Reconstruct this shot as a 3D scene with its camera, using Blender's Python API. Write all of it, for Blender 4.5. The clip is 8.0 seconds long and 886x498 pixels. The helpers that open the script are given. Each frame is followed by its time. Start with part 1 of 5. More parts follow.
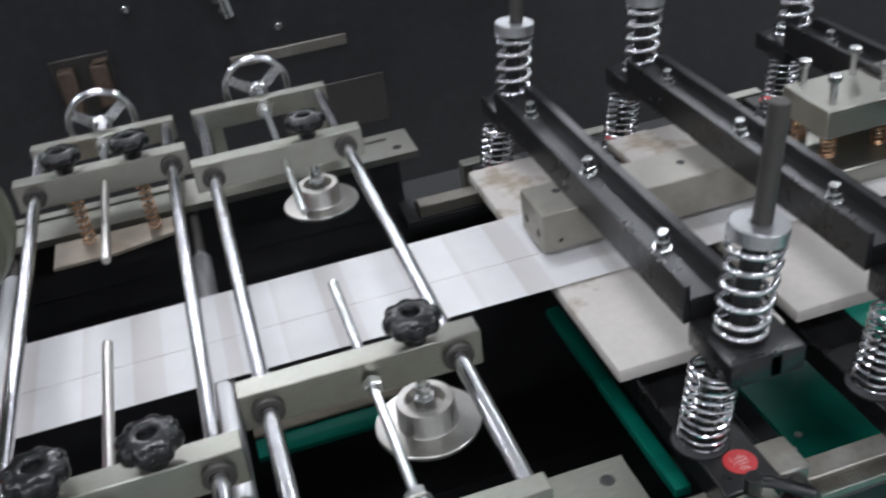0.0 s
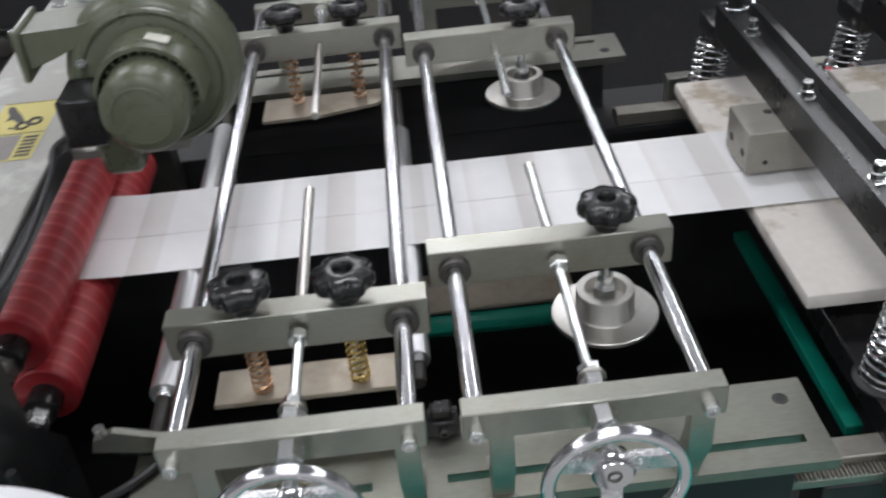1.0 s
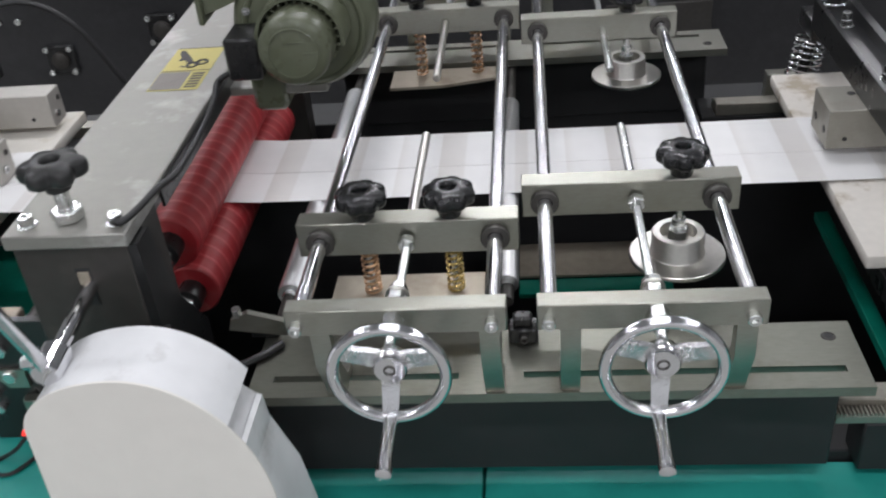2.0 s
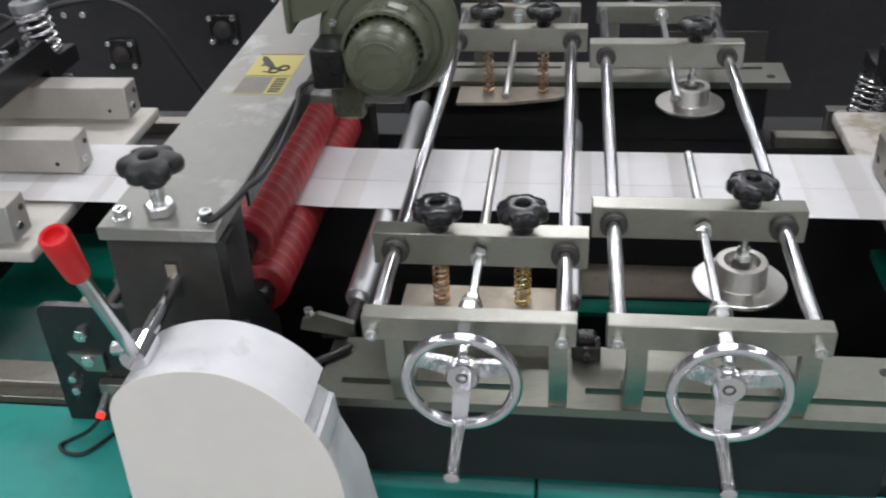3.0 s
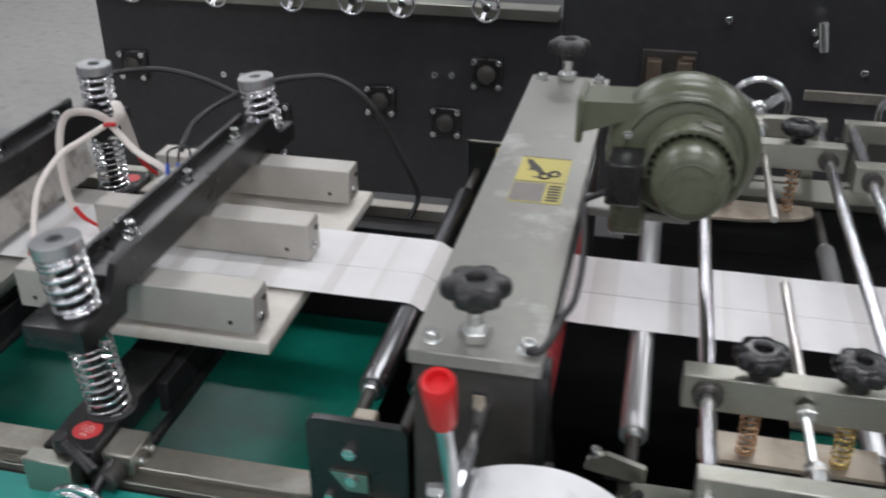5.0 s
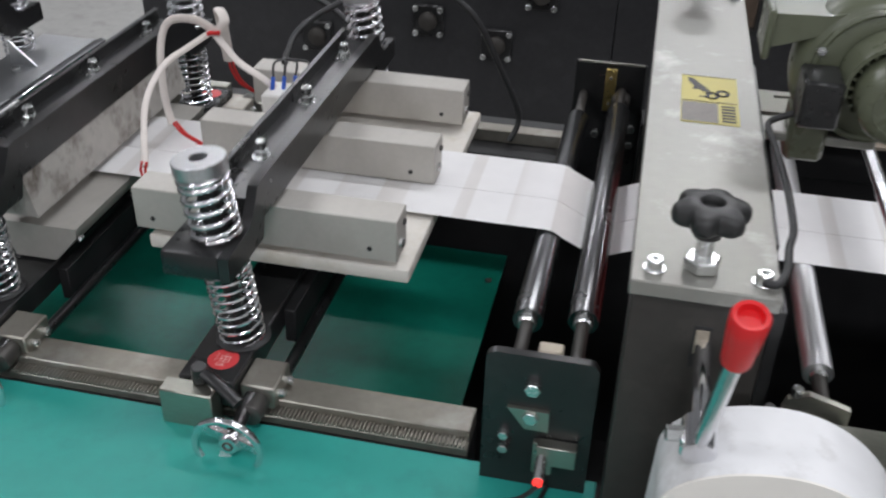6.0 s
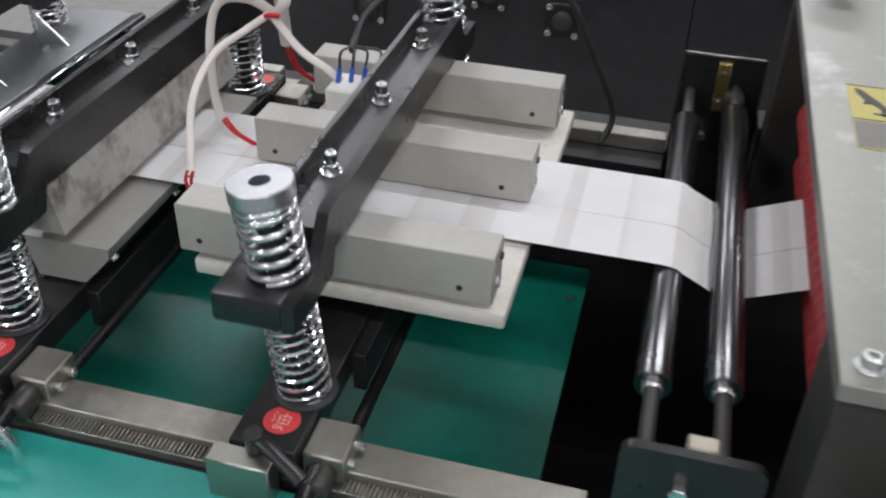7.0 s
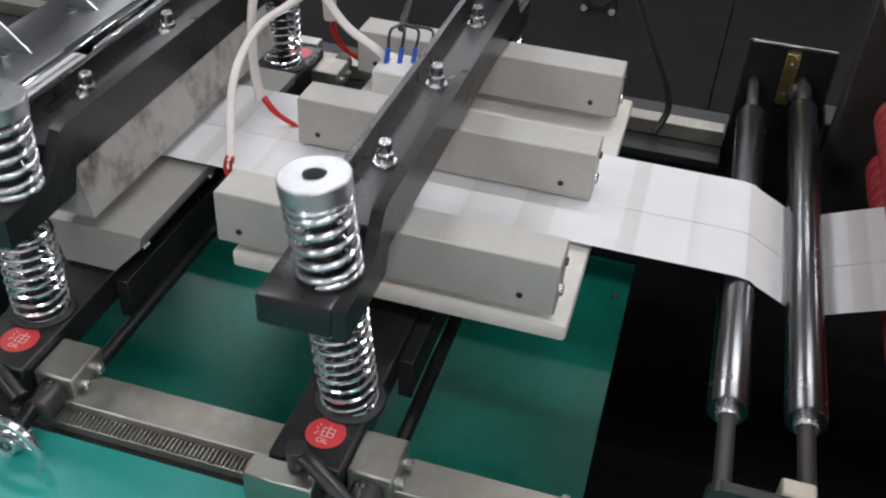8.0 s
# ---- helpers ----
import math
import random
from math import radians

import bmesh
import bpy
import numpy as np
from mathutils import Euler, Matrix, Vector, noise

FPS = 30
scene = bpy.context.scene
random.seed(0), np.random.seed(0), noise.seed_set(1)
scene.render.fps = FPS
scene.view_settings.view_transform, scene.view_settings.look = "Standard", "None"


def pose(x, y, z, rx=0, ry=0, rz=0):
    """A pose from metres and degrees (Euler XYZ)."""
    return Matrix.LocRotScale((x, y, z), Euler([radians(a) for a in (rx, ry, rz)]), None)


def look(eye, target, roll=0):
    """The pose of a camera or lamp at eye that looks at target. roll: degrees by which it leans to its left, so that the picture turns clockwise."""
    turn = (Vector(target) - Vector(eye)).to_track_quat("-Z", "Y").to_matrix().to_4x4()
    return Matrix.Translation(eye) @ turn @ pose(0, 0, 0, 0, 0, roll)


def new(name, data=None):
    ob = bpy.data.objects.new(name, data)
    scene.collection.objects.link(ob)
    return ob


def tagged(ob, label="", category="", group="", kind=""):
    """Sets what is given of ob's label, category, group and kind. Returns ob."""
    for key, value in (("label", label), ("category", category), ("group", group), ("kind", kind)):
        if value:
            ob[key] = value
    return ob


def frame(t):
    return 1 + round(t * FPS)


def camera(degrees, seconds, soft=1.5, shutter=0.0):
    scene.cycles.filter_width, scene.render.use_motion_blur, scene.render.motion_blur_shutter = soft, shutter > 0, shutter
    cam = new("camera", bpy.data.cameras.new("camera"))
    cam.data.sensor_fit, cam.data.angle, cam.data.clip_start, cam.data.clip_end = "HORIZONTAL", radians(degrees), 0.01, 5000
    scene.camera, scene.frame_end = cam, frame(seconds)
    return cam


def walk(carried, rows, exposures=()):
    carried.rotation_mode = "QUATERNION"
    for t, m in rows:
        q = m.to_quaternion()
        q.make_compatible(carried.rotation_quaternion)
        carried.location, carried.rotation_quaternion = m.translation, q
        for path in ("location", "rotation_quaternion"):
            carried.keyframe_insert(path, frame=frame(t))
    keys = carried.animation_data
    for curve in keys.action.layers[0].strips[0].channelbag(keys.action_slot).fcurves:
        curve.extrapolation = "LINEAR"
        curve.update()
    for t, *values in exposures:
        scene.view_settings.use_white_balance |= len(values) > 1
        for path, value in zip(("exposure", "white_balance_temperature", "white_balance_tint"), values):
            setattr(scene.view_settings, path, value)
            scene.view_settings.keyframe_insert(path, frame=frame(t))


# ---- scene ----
cam = camera(49.1, 8.0, soft=2.1, shutter=0.5)
PATH = [
    (0, (0.273, -0.553, 0.612), (0.656, 1.096, -0.451), -7.8),
    (0.5, (0.241, -0.55, 0.598), (0.479, 1.094, -0.517), -6.9),
    (1, (0.232, -0.581, 0.579), (0.259, 1.052, -0.575), -5.8),
    (1.5, (0.247, -0.661, 0.579), (0.174, 0.99, -0.547), -6.2),
    (2, (0.248, -0.767, 0.578), (0.047, 0.895, -0.517), -5.7),
    (2.2, (0.242, -0.783, 0.585), (0.043, 0.886, -0.499), -4.6),
    (3.3, (0.18, -0.799, 0.602), (-0.105, 0.872, -0.459), -2.8),
    (3.5, (0.163, -0.796, 0.594), (-0.148, 0.881, -0.452), -2.6),
    (4, (0.122, -0.773, 0.605), (-0.278, 0.895, -0.423), -0.9),
    (4.5, (0.059, -0.747, 0.618), (-0.365, 0.958, -0.338), 0.4),
    (5, (-0.079, -0.729, 0.621), (-0.473, 0.983, -0.334), -0.2),
    (5.2, (-0.139, -0.728, 0.607), (-0.519, 0.982, -0.358), 0.4),
    (6.3, (-0.334, -0.674, 0.567), (-0.682, 0.958, -0.536), 1.6),
    (6.5, (-0.352, -0.638, 0.563), (-0.724, 0.987, -0.542), 1.7),
    (7, (-0.424, -0.512, 0.521), (-0.815, 1.083, -0.621), 1.9),
    (7.5, (-0.472, -0.432, 0.5), (-0.868, 1.126, -0.69), 3.0),
    (8, (-0.493, -0.447, 0.505), (-0.886, 1.105, -0.694), 3.7),
]
walk(cam, [(t, look(eye, target, roll)) for t, eye, target, roll in PATH],
     [(0, 0.0, 6250, 10), (0.6, 0.0, 6300, 10), (1.2, 0.0, 6480, 10), (8, 0.0, 6500, 10)])
# ---- light: an indoor hall with rows of ceiling tubes and two added fill rows ----
world = bpy.data.worlds.new("hall_air")
scene.world = world
world.use_nodes = True
world.node_tree.nodes["Background"].inputs[0].default_value = (0.95, 0.97, 1.0, 1)
world.node_tree.nodes["Background"].inputs[1].default_value = 0.15


def lamp_area(x, y, z, sx, sy, watts, rx=0, rz=0, tint=(0.942, 0.953, 1.0)):
    data = bpy.data.lights.new("ceiling_tube_and_fill", "AREA")
    data.shape, data.size, data.size_y, data.energy, data.color = "RECTANGLE", sx, sy, watts, tint
    ob = new("ceiling_tube_and_fill", data)
    ob.matrix_world = pose(x, y, z, rx, 0, rz)
    return ob


# The y -4.6 and 7.4 rows are fill added for front and rear faces.
for lx in (-3.0, 0.2, 3.4):
    for ly, watts in ((-4.6, 60), (-1.6, 36), (1.4, 31), (4.4, 46), (7.4, 62)):
        lamp_area(lx, ly, 2.86, 1.5, 0.22, watts)
scene.view_settings.exposure = 0.0

# ---- materials ----
def base_mat(name):
    m = bpy.data.materials.new(name)
    m.use_nodes = True
    nt = m.node_tree
    return m, nt, nt.nodes["Principled BSDF"]


def surface(name, col, rough=0.5, metal=0.0, vary=0.12, grain=60.0, blotch=6.0, bump=0.05, stain=None, stain_amt=0.0, rough_vary=0.15,
            stretch=(1, 1, 1), spread=0.0, stain_at=(0.52, 0.68), stain_size=14):
    """A worn surface: fine grain, larger blotches, an optional stain colour and a little relief."""
    m, nt, p = base_mat(name)
    N, L = nt.nodes.new, nt.links.new
    co = N("ShaderNodeTexCoord")
    mp = N("ShaderNodeMapping")
    mp.inputs["Scale"].default_value = stretch
    L(co.outputs["Object"], mp.inputs[0])
    fine, wide = N("ShaderNodeTexNoise"), N("ShaderNodeTexNoise")
    fine.inputs["Scale"].default_value, fine.inputs["Detail"].default_value = grain, 6
    wide.inputs["Scale"].default_value, wide.inputs["Detail"].default_value = blotch, 4
    L(mp.outputs[0], fine.inputs["Vector"])
    L(co.outputs["Object"], wide.inputs["Vector"])
    mix = N("ShaderNodeMath")
    mix.operation = "ADD"
    half = N("ShaderNodeMath")
    half.operation = "MULTIPLY"
    half.inputs[1].default_value = 0.5
    L(fine.outputs[0], mix.inputs[0])
    L(wide.outputs[0], mix.inputs[1])
    L(mix.outputs[0], half.inputs[0])
    ramp = N("ShaderNodeValToRGB")
    ramp.color_ramp.elements[0].position, ramp.color_ramp.elements[1].position = 0.3, 0.7
    ramp.color_ramp.elements[0].color = (*[c * (1 - vary) for c in col], 1)
    ramp.color_ramp.elements[1].color = (*[min(1, c * (1 + vary)) for c in col], 1)
    L(half.outputs[0], ramp.inputs[0])
    out = ramp.outputs[0]
    if spread:
        info = N("ShaderNodeObjectInfo")
        hsv = N("ShaderNodeHueSaturation")
        rng = N("ShaderNodeMapRange")
        rng.inputs[3].default_value, rng.inputs[4].default_value = 1 - spread, 1 + spread
        L(info.outputs["Random"], rng.inputs[0])
        L(rng.outputs[0], hsv.inputs["Value"])
        L(out, hsv.inputs["Color"])
        out = hsv.outputs[0]
    if stain:
        sp = N("ShaderNodeTexNoise")
        sp.inputs["Scale"].default_value, sp.inputs["Detail"].default_value, sp.inputs["Roughness"].default_value = stain_size, 8, 0.65
        L(co.outputs["Object"], sp.inputs["Vector"])
        sr = N("ShaderNodeValToRGB")
        sr.color_ramp.elements[0].position, sr.color_ramp.elements[1].position = stain_at
        sr.color_ramp.elements[1].color = (stain_amt,) * 3 + (1,)
        L(sp.outputs[0], sr.inputs[0])
        mx = N("ShaderNodeMixRGB")
        mx.inputs[2].default_value = (*stain, 1)
        L(sr.outputs[0], mx.inputs[0])
        L(out, mx.inputs[1])
        out = mx.outputs[0]
    L(out, p.inputs["Base Color"])
    rr = N("ShaderNodeMapRange")
    rr.inputs[3].default_value, rr.inputs[4].default_value = max(0.02, rough - rough_vary), min(1, rough + rough_vary)
    L(half.outputs[0], rr.inputs[0])
    L(rr.outputs[0], p.inputs["Roughness"])
    p.inputs["Metallic"].default_value = metal
    if bump:
        b = N("ShaderNodeBump")
        b.inputs["Strength"].default_value, b.inputs["Distance"].default_value = bump, 0.002
        L(half.outputs[0], b.inputs["Height"])
        L(b.outputs[0], p.inputs["Normal"])
    return m


M_PLATE = surface("zinc_plate", (0.37, 0.37, 0.325), 0.34, 0.95, 0.12, 120, 9, 0.06, (0.30, 0.29, 0.23), 0.55, stretch=(1, 7, 7))
M_MOUNT = surface("dull_mounting_plate", (0.25, 0.25, 0.215), 0.38, 0.9, 0.16, 90, 7, 0.06, (0.20, 0.19, 0.15), 0.6, stretch=(1, 6, 6))
M_CAP = surface("brushed_cap", (0.50, 0.51, 0.52), 0.34, 0.9, 0.10, 160, 20, 0.03)
M_BEAM = surface("worn_beam_steel", (0.29, 0.286, 0.262), 0.40, 0.55, 0.10, 70, 7, 0.06, (0.60, 0.60, 0.58), 0.55, stain_at=(0.57, 0.70), stain_size=9)
M_CHROME = surface("chrome", (0.78, 0.78, 0.80), 0.10, 1.0, 0.04, 200, 20, 0.0, rough_vary=0.05)
M_CAST = surface("rough_cast_chrome", (0.72, 0.72, 0.73), 0.26, 1.0, 0.12, 260, 40, 0.6, rough_vary=0.1)
M_ROD = surface("ground_rod", (0.66, 0.66, 0.68), 0.20, 1.0, 0.10, 150, 12, 0.02, (0.35, 0.33, 0.30), 0.5, rough_vary=0.08)
M_ROLL = surface("dark_chrome_roller", (0.19, 0.19, 0.195), 0.27, 1.0, 0.05, 60, 14, 0.0, rough_vary=0.015)
M_ALUROLL = surface("aluminium_roller", (0.76, 0.76, 0.77), 0.42, 1.0, 0.06, 200, 12, 0.02, stretch=(1, 0.1, 1))
M_TURNED = surface("turned_steel", (0.60, 0.585, 0.55), 0.30, 1.0, 0.08, 160, 10, 0.0, rough_vary=0.05)
M_BOLT = surface("zinc_bolt", (0.66, 0.67, 0.66), 0.24, 0.95, 0.10, 300, 40, 0.0)
M_YZINC = surface("yellow_zinc_spring", (0.62, 0.46, 0.18), 0.28, 0.95, 0.15, 300, 30, 0.0)
M_COPPER = surface("copper_spring", (0.52, 0.32, 0.19), 0.28, 0.95, 0.15, 300, 30, 0.0)
M_SPRING = surface("chrome_spring", (0.80, 0.80, 0.82), 0.14, 1.0, 0.06, 300, 30, 0.0, rough_vary=0.05)
M_SHOE = surface("stained_shoe_plate", (0.42, 0.37, 0.30), 0.45, 0.55, 0.14, 60, 8, 0.05, (0.26, 0.20, 0.14), 0.6)
M_RUST = surface("dark_rust", (0.10, 0.07, 0.05), 0.6, 0.2, 0.3, 60, 14, 0.1, (0.03, 0.025, 0.02), 0.7)
M_BLACK = surface("black_enamel", (0.013, 0.013, 0.0135), 0.29, 0.0, 0.25, 80, 6, 0.03, (0.03, 0.03, 0.03), 0.5, rough_vary=0.1)
# Paler than black_enamel: floor sheen and haze are put into the base colour.
M_SHEET = surface("sheened_black_sheet", (0.030, 0.030, 0.032), 0.34, 0.0, 0.2, 60, 3, 0.03, (0.05, 0.05, 0.052), 0.4, rough_vary=0.1)
M_BLACKM = surface("matt_black", (0.016, 0.016, 0.017), 0.55, 0.0, 0.3, 40, 5, 0.04)
M_BROWNBLK = surface("blackened_steel", (0.048, 0.044, 0.040), 0.45, 0.3, 0.2, 60, 7, 0.05, (0.09, 0.08, 0.07), 0.5)
M_KNOB = surface("black_bakelite", (0.013, 0.013, 0.014), 0.22, 0.0, 0.2, 60, 8, 0.0, rough_vary=0.06)
M_KNOBM = surface("matt_black_knob", (0.022, 0.022, 0.022), 0.42, 0.0, 0.2, 60, 8, 0.03)
M_COLLAR = surface("collar_grey", (0.09, 0.085, 0.08), 0.4, 0.6, 0.15, 80, 10, 0.03)
M_ALU = surface("heater_block_alu", (0.47, 0.45, 0.415), 0.5, 0.3, 0.07, 120, 6, 0.04, (0.40, 0.38, 0.34), 0.45, spread=0.03)
M_STEELBAR = surface("oiled_steel_bar", (0.34, 0.325, 0.285), 0.42, 0.5, 0.10, 110, 8, 0.05, (0.22, 0.20, 0.16), 0.5, stretch=(1, 6, 6))
M_STAIN = surface("burnt_jaw", (0.44, 0.42, 0.39), 0.55, 0.3, 0.14, 60, 8, 0.06, (0.07, 0.05, 0.035), 0.9, stain_at=(0.46, 0.66), stain_size=18)
M_FELT = surface("cream_backing_board", (0.70, 0.665, 0.61), 0.75, 0.0, 0.06, 90, 7, 0.08, (0.45, 0.38, 0.26), 0.45)
M_FELTBURN = surface("heat_stained_board", (0.66, 0.62, 0.57), 0.75, 0.0, 0.07, 90, 7, 0.08, (0.33, 0.26, 0.17), 0.75, stain_at=(0.53, 0.60), stain_size=6)
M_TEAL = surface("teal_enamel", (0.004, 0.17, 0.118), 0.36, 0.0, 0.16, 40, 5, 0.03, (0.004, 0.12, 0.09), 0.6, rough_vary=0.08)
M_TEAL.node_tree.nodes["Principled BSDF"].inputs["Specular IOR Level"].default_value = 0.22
M_TEALCOVER = surface("teal_front_cover", (0.020, 0.30, 0.255), 0.42, 0.0, 0.08, 40, 5, 0.03, (0.015, 0.22, 0.19), 0.5)
M_OLIVE = surface("olive_motor_paint", (0.108, 0.118, 0.078), 0.30, 0.0, 0.10, 50, 8, 0.05, (0.07, 0.08, 0.04), 0.4)
M_WHITE = surface("white_guard_paint", (0.76, 0.76, 0.77), 0.36, 0.0, 0.05, 40, 6, 0.02, (0.42, 0.40, 0.38), 0.55)
M_CREAM = surface("cream_guard_paint", (0.80, 0.77, 0.72), 0.42, 0.0, 0.03, 40, 5, 0.02)
M_REDGRIP = surface("red_grip", (0.66, 0.012, 0.016), 0.40, 0.0, 0.06, 60, 10, 0.02)
M_RACK = surface("rack_steel", (0.33, 0.31, 0.27), 0.42, 0.8, 0.15, 90, 10, 0.05, (0.5, 0.5, 0.47), 0.5)
M_CABLE = surface("black_cable", (0.02, 0.02, 0.021), 0.45, 0.0, 0.2, 60, 9, 0.0)
M_SLEEVE = surface("white_glass_sleeve", (0.72, 0.66, 0.62), 0.8, 0.0, 0.06, 300, 20, 0.2)
M_REDWIRE = surface("red_wire", (0.55, 0.02, 0.02), 0.45, 0.0, 0.08, 60, 9, 0.0)
M_BLUEWIRE = surface("blue_crimp", (0.04, 0.12, 0.55), 0.4, 0.0, 0.08, 60, 9, 0.0)
M_CERAMIC = surface("white_terminal", (0.78, 0.76, 0.72), 0.4, 0.0, 0.05, 60, 9, 0.0)
M_CONCRETE = surface("concrete_floor", (0.36, 0.355, 0.34), 0.6, 0.0, 0.14, 18, 1.2, 0.05, (0.22, 0.21, 0.2), 0.5)
M_WALL = surface("hall_wall", (0.72, 0.73, 0.74), 0.7, 0.0, 0.05, 12, 1.0, 0.03)
M_CEIL = surface("hall_ceiling", (0.50, 0.51, 0.53), 0.8, 0.0, 0.08, 6, 0.6, 0.02)
M_YELLOW = surface("yellow_label", (0.50, 0.43, 0.11), 0.45, 0.0, 0.05, 90, 12, 0.0)
M_LABELGREY = surface("label_print_grey", (0.20, 0.18, 0.165), 0.5, 0.0, 0.2, 220, 30, 0.0)
M_INK = surface("label_ink", (0.025, 0.022, 0.02), 0.5, 0.0, 0.1, 90, 12, 0.0)
M_OILRED = surface("red_sticker", (0.60, 0.045, 0.05), 0.4, 0.0, 0.08, 90, 12, 0.0)
M_OILINK = surface("sticker_print", (0.80, 0.55, 0.52), 0.5, 0.0, 0.05, 90, 12, 0.0)


def lamp_red():
    m, nt, p = base_mat("red_lamp_lens")
    p.inputs["Base Color"].default_value = (0.6, 0.02, 0.02, 1)
    p.inputs["Emission Color"].default_value = (1.0, 0.05, 0.04, 1)
    p.inputs["Emission Strength"].default_value = 1.2
    return m


M_REDLAMP = lamp_red()


def paper_mat():
    """White bag paper with pale tan cross bands, one half of the width darker than the other here and there."""
    m, nt, p = base_mat("bag_paper")
    N, L = nt.nodes.new, nt.links.new
    co, sep = N("ShaderNodeTexCoord"), N("ShaderNodeSeparateXYZ")
    L(co.outputs["Object"], sep.inputs[0])
    def math2(op, a, b=None):
        n = N("ShaderNodeMath")
        n.operation = op
        for i, v in enumerate((a, b)):
            if v is not None:
                if isinstance(v, (int, float)):
                    n.inputs[i].default_value = v
                else:
                    L(v, n.inputs[i])
        return n.outputs[0]
    x, y = sep.outputs[0], sep.outputs[1]
    u = math2("DIVIDE", math2("ADD", x, 10 * 0.245 + 0.154), 0.245)
    fr = math2("FRACT", u)
    ramp = N("ShaderNodeValToRGB")
    cr = ramp.color_ramp
    cr.interpolation = "LINEAR"
    e = cr.elements
    e[0].position, e[0].color = 0.0, (0.80, 0.79, 0.79, 1)
    e[1].position, e[1].color = 1.0, (0.80, 0.79, 0.79, 1)
    for pos, v in ((0.05, 0.985), (0.058, 0.84), (0.20, 0.89), (0.215, 0.98), (0.30, 1.0), (0.50, 0.99), (0.51, 0.89), (0.575, 0.85), (0.59, 0.98), (0.80, 1.0), (0.81, 0.90), (0.86, 0.97)):
        k = e.new(pos)
        k.color = (0.80 * v, 0.79 * v * (0.82 + 0.18 * v), 0.79 * v * (0.62 + 0.38 * v), 1)
    L(fr, ramp.inputs[0])
    nz = N("ShaderNodeTexNoise")
    nz.inputs["Scale"].default_value, nz.inputs["Detail"].default_value = 25, 6
    L(co.outputs["Object"], nz.inputs["Vector"])
    mr = N("ShaderNodeMapRange")
    mr.inputs[3].default_value, mr.inputs[4].default_value = 0.93, 1.05
    L(nz.outputs[0], mr.inputs[0])
    mul = N("ShaderNodeMixRGB")
    mul.blend_type = "MULTIPLY"
    mul.inputs[0].default_value = 1
    L(ramp.outputs[0], mul.inputs[1])
    comb = N("ShaderNodeCombineXYZ")
    for i in range(3):
        L(mr.outputs[0], comb.inputs[i])
    L(comb.outputs[0], mul.inputs[2])
    L(mul.outputs[0], p.inputs["Base Color"])
    p.inputs["Roughness"].default_value = 0.62
    b = N("ShaderNodeBump")
    b.inputs["Strength"].default_value, b.inputs["Distance"].default_value = 0.25, 0.002
    L(nz.outputs[0], b.inputs["Height"])
    L(b.outputs[0], p.inputs["Normal"])
    return m


M_PAPER = paper_mat()


def red_roll_mat():
    """Red rubber covering with thin paler turns wound round it."""
    m, nt, p = base_mat("red_rubber")
    N, L = nt.nodes.new, nt.links.new
    co, sep = N("ShaderNodeTexCoord"), N("ShaderNodeSeparateXYZ")
    L(co.outputs["Object"], sep.inputs[0])
    at = N("ShaderNodeMath")
    at.operation = "ARCTAN2"
    L(sep.outputs[0], at.inputs[0])
    L(sep.outputs[2], at.inputs[1])
    a = N("ShaderNodeMath")
    a.operation = "MULTIPLY"
    a.inputs[1].default_value = 1 / (2 * math.pi)
    L(at.outputs[0], a.inputs[0])
    yy = N("ShaderNodeMath")
    yy.operation = "MULTIPLY_ADD"
    yy.inputs[1].default_value = 1 / 0.024
    L(sep.outputs[1], yy.inputs[0])
    L(a.outputs[0], yy.inputs[2])
    f = N("ShaderNodeMath")
    f.operation = "FRACT"
    L(yy.outputs[0], f.inputs[0])
    ramp = N("ShaderNodeValToRGB")
    e = ramp.color_ramp.elements
    e[0].position, e[0].color = 0.0, (0.56, 0.13, 0.13, 1)
    e[1].position, e[1].color = 1.0, (0.50, 0.06, 0.065, 1)
    k = e.new(0.12)
    k.color = (0.38, 0.022, 0.028, 1)
    k = e.new(0.8)
    k.color = (0.31, 0.016, 0.022, 1)
    L(f.outputs[0], ramp.inputs[0])
    nz = N("ShaderNodeTexNoise")
    nz.inputs["Scale"].default_value, nz.inputs["Detail"].default_value = 40, 5
    L(co.outputs["Object"], nz.inputs["Vector"])
    mx = N("ShaderNodeMixRGB")
    mx.inputs[2].default_value = (0.42, 0.10, 0.10, 1)
    mr = N("ShaderNodeMapRange")
    mr.inputs[1].default_value, mr.inputs[2].default_value, mr.inputs[4].default_value = 0.45, 0.75, 0.5
    L(nz.outputs[0], mr.inputs[0])
    L(mr.outputs[0], mx.inputs[0])
    L(ramp.outputs[0], mx.inputs[1])
    L(mx.outputs[0], p.inputs["Base Color"])
    p.inputs["Roughness"].default_value = 0.5
    return m


M_RED = red_roll_mat()

# ---- builders ----
ORIGIN = {}
UNIT = [Matrix.Identity(4)]


def unit(k=1.0, x=0.0, y=0.0, z=0.0, sy=1.0):
    """Sets the place and size of the machine unit whose things are built next; sy lengthens it along y."""
    UNIT[0] = Matrix.Translation((x, y, z)) @ Matrix.Scale(k, 4) @ Matrix.Diagonal((1, sy, 1, 1))


def finish(bm, sharp=38):
    bmesh.ops.recalc_face_normals(bm, faces=bm.faces)
    lim = radians(sharp)
    for f in bm.faces:
        f.smooth = True
    for e in bm.edges:
        e.smooth = len(e.link_faces) == 2 and e.calc_face_angle(0) < lim


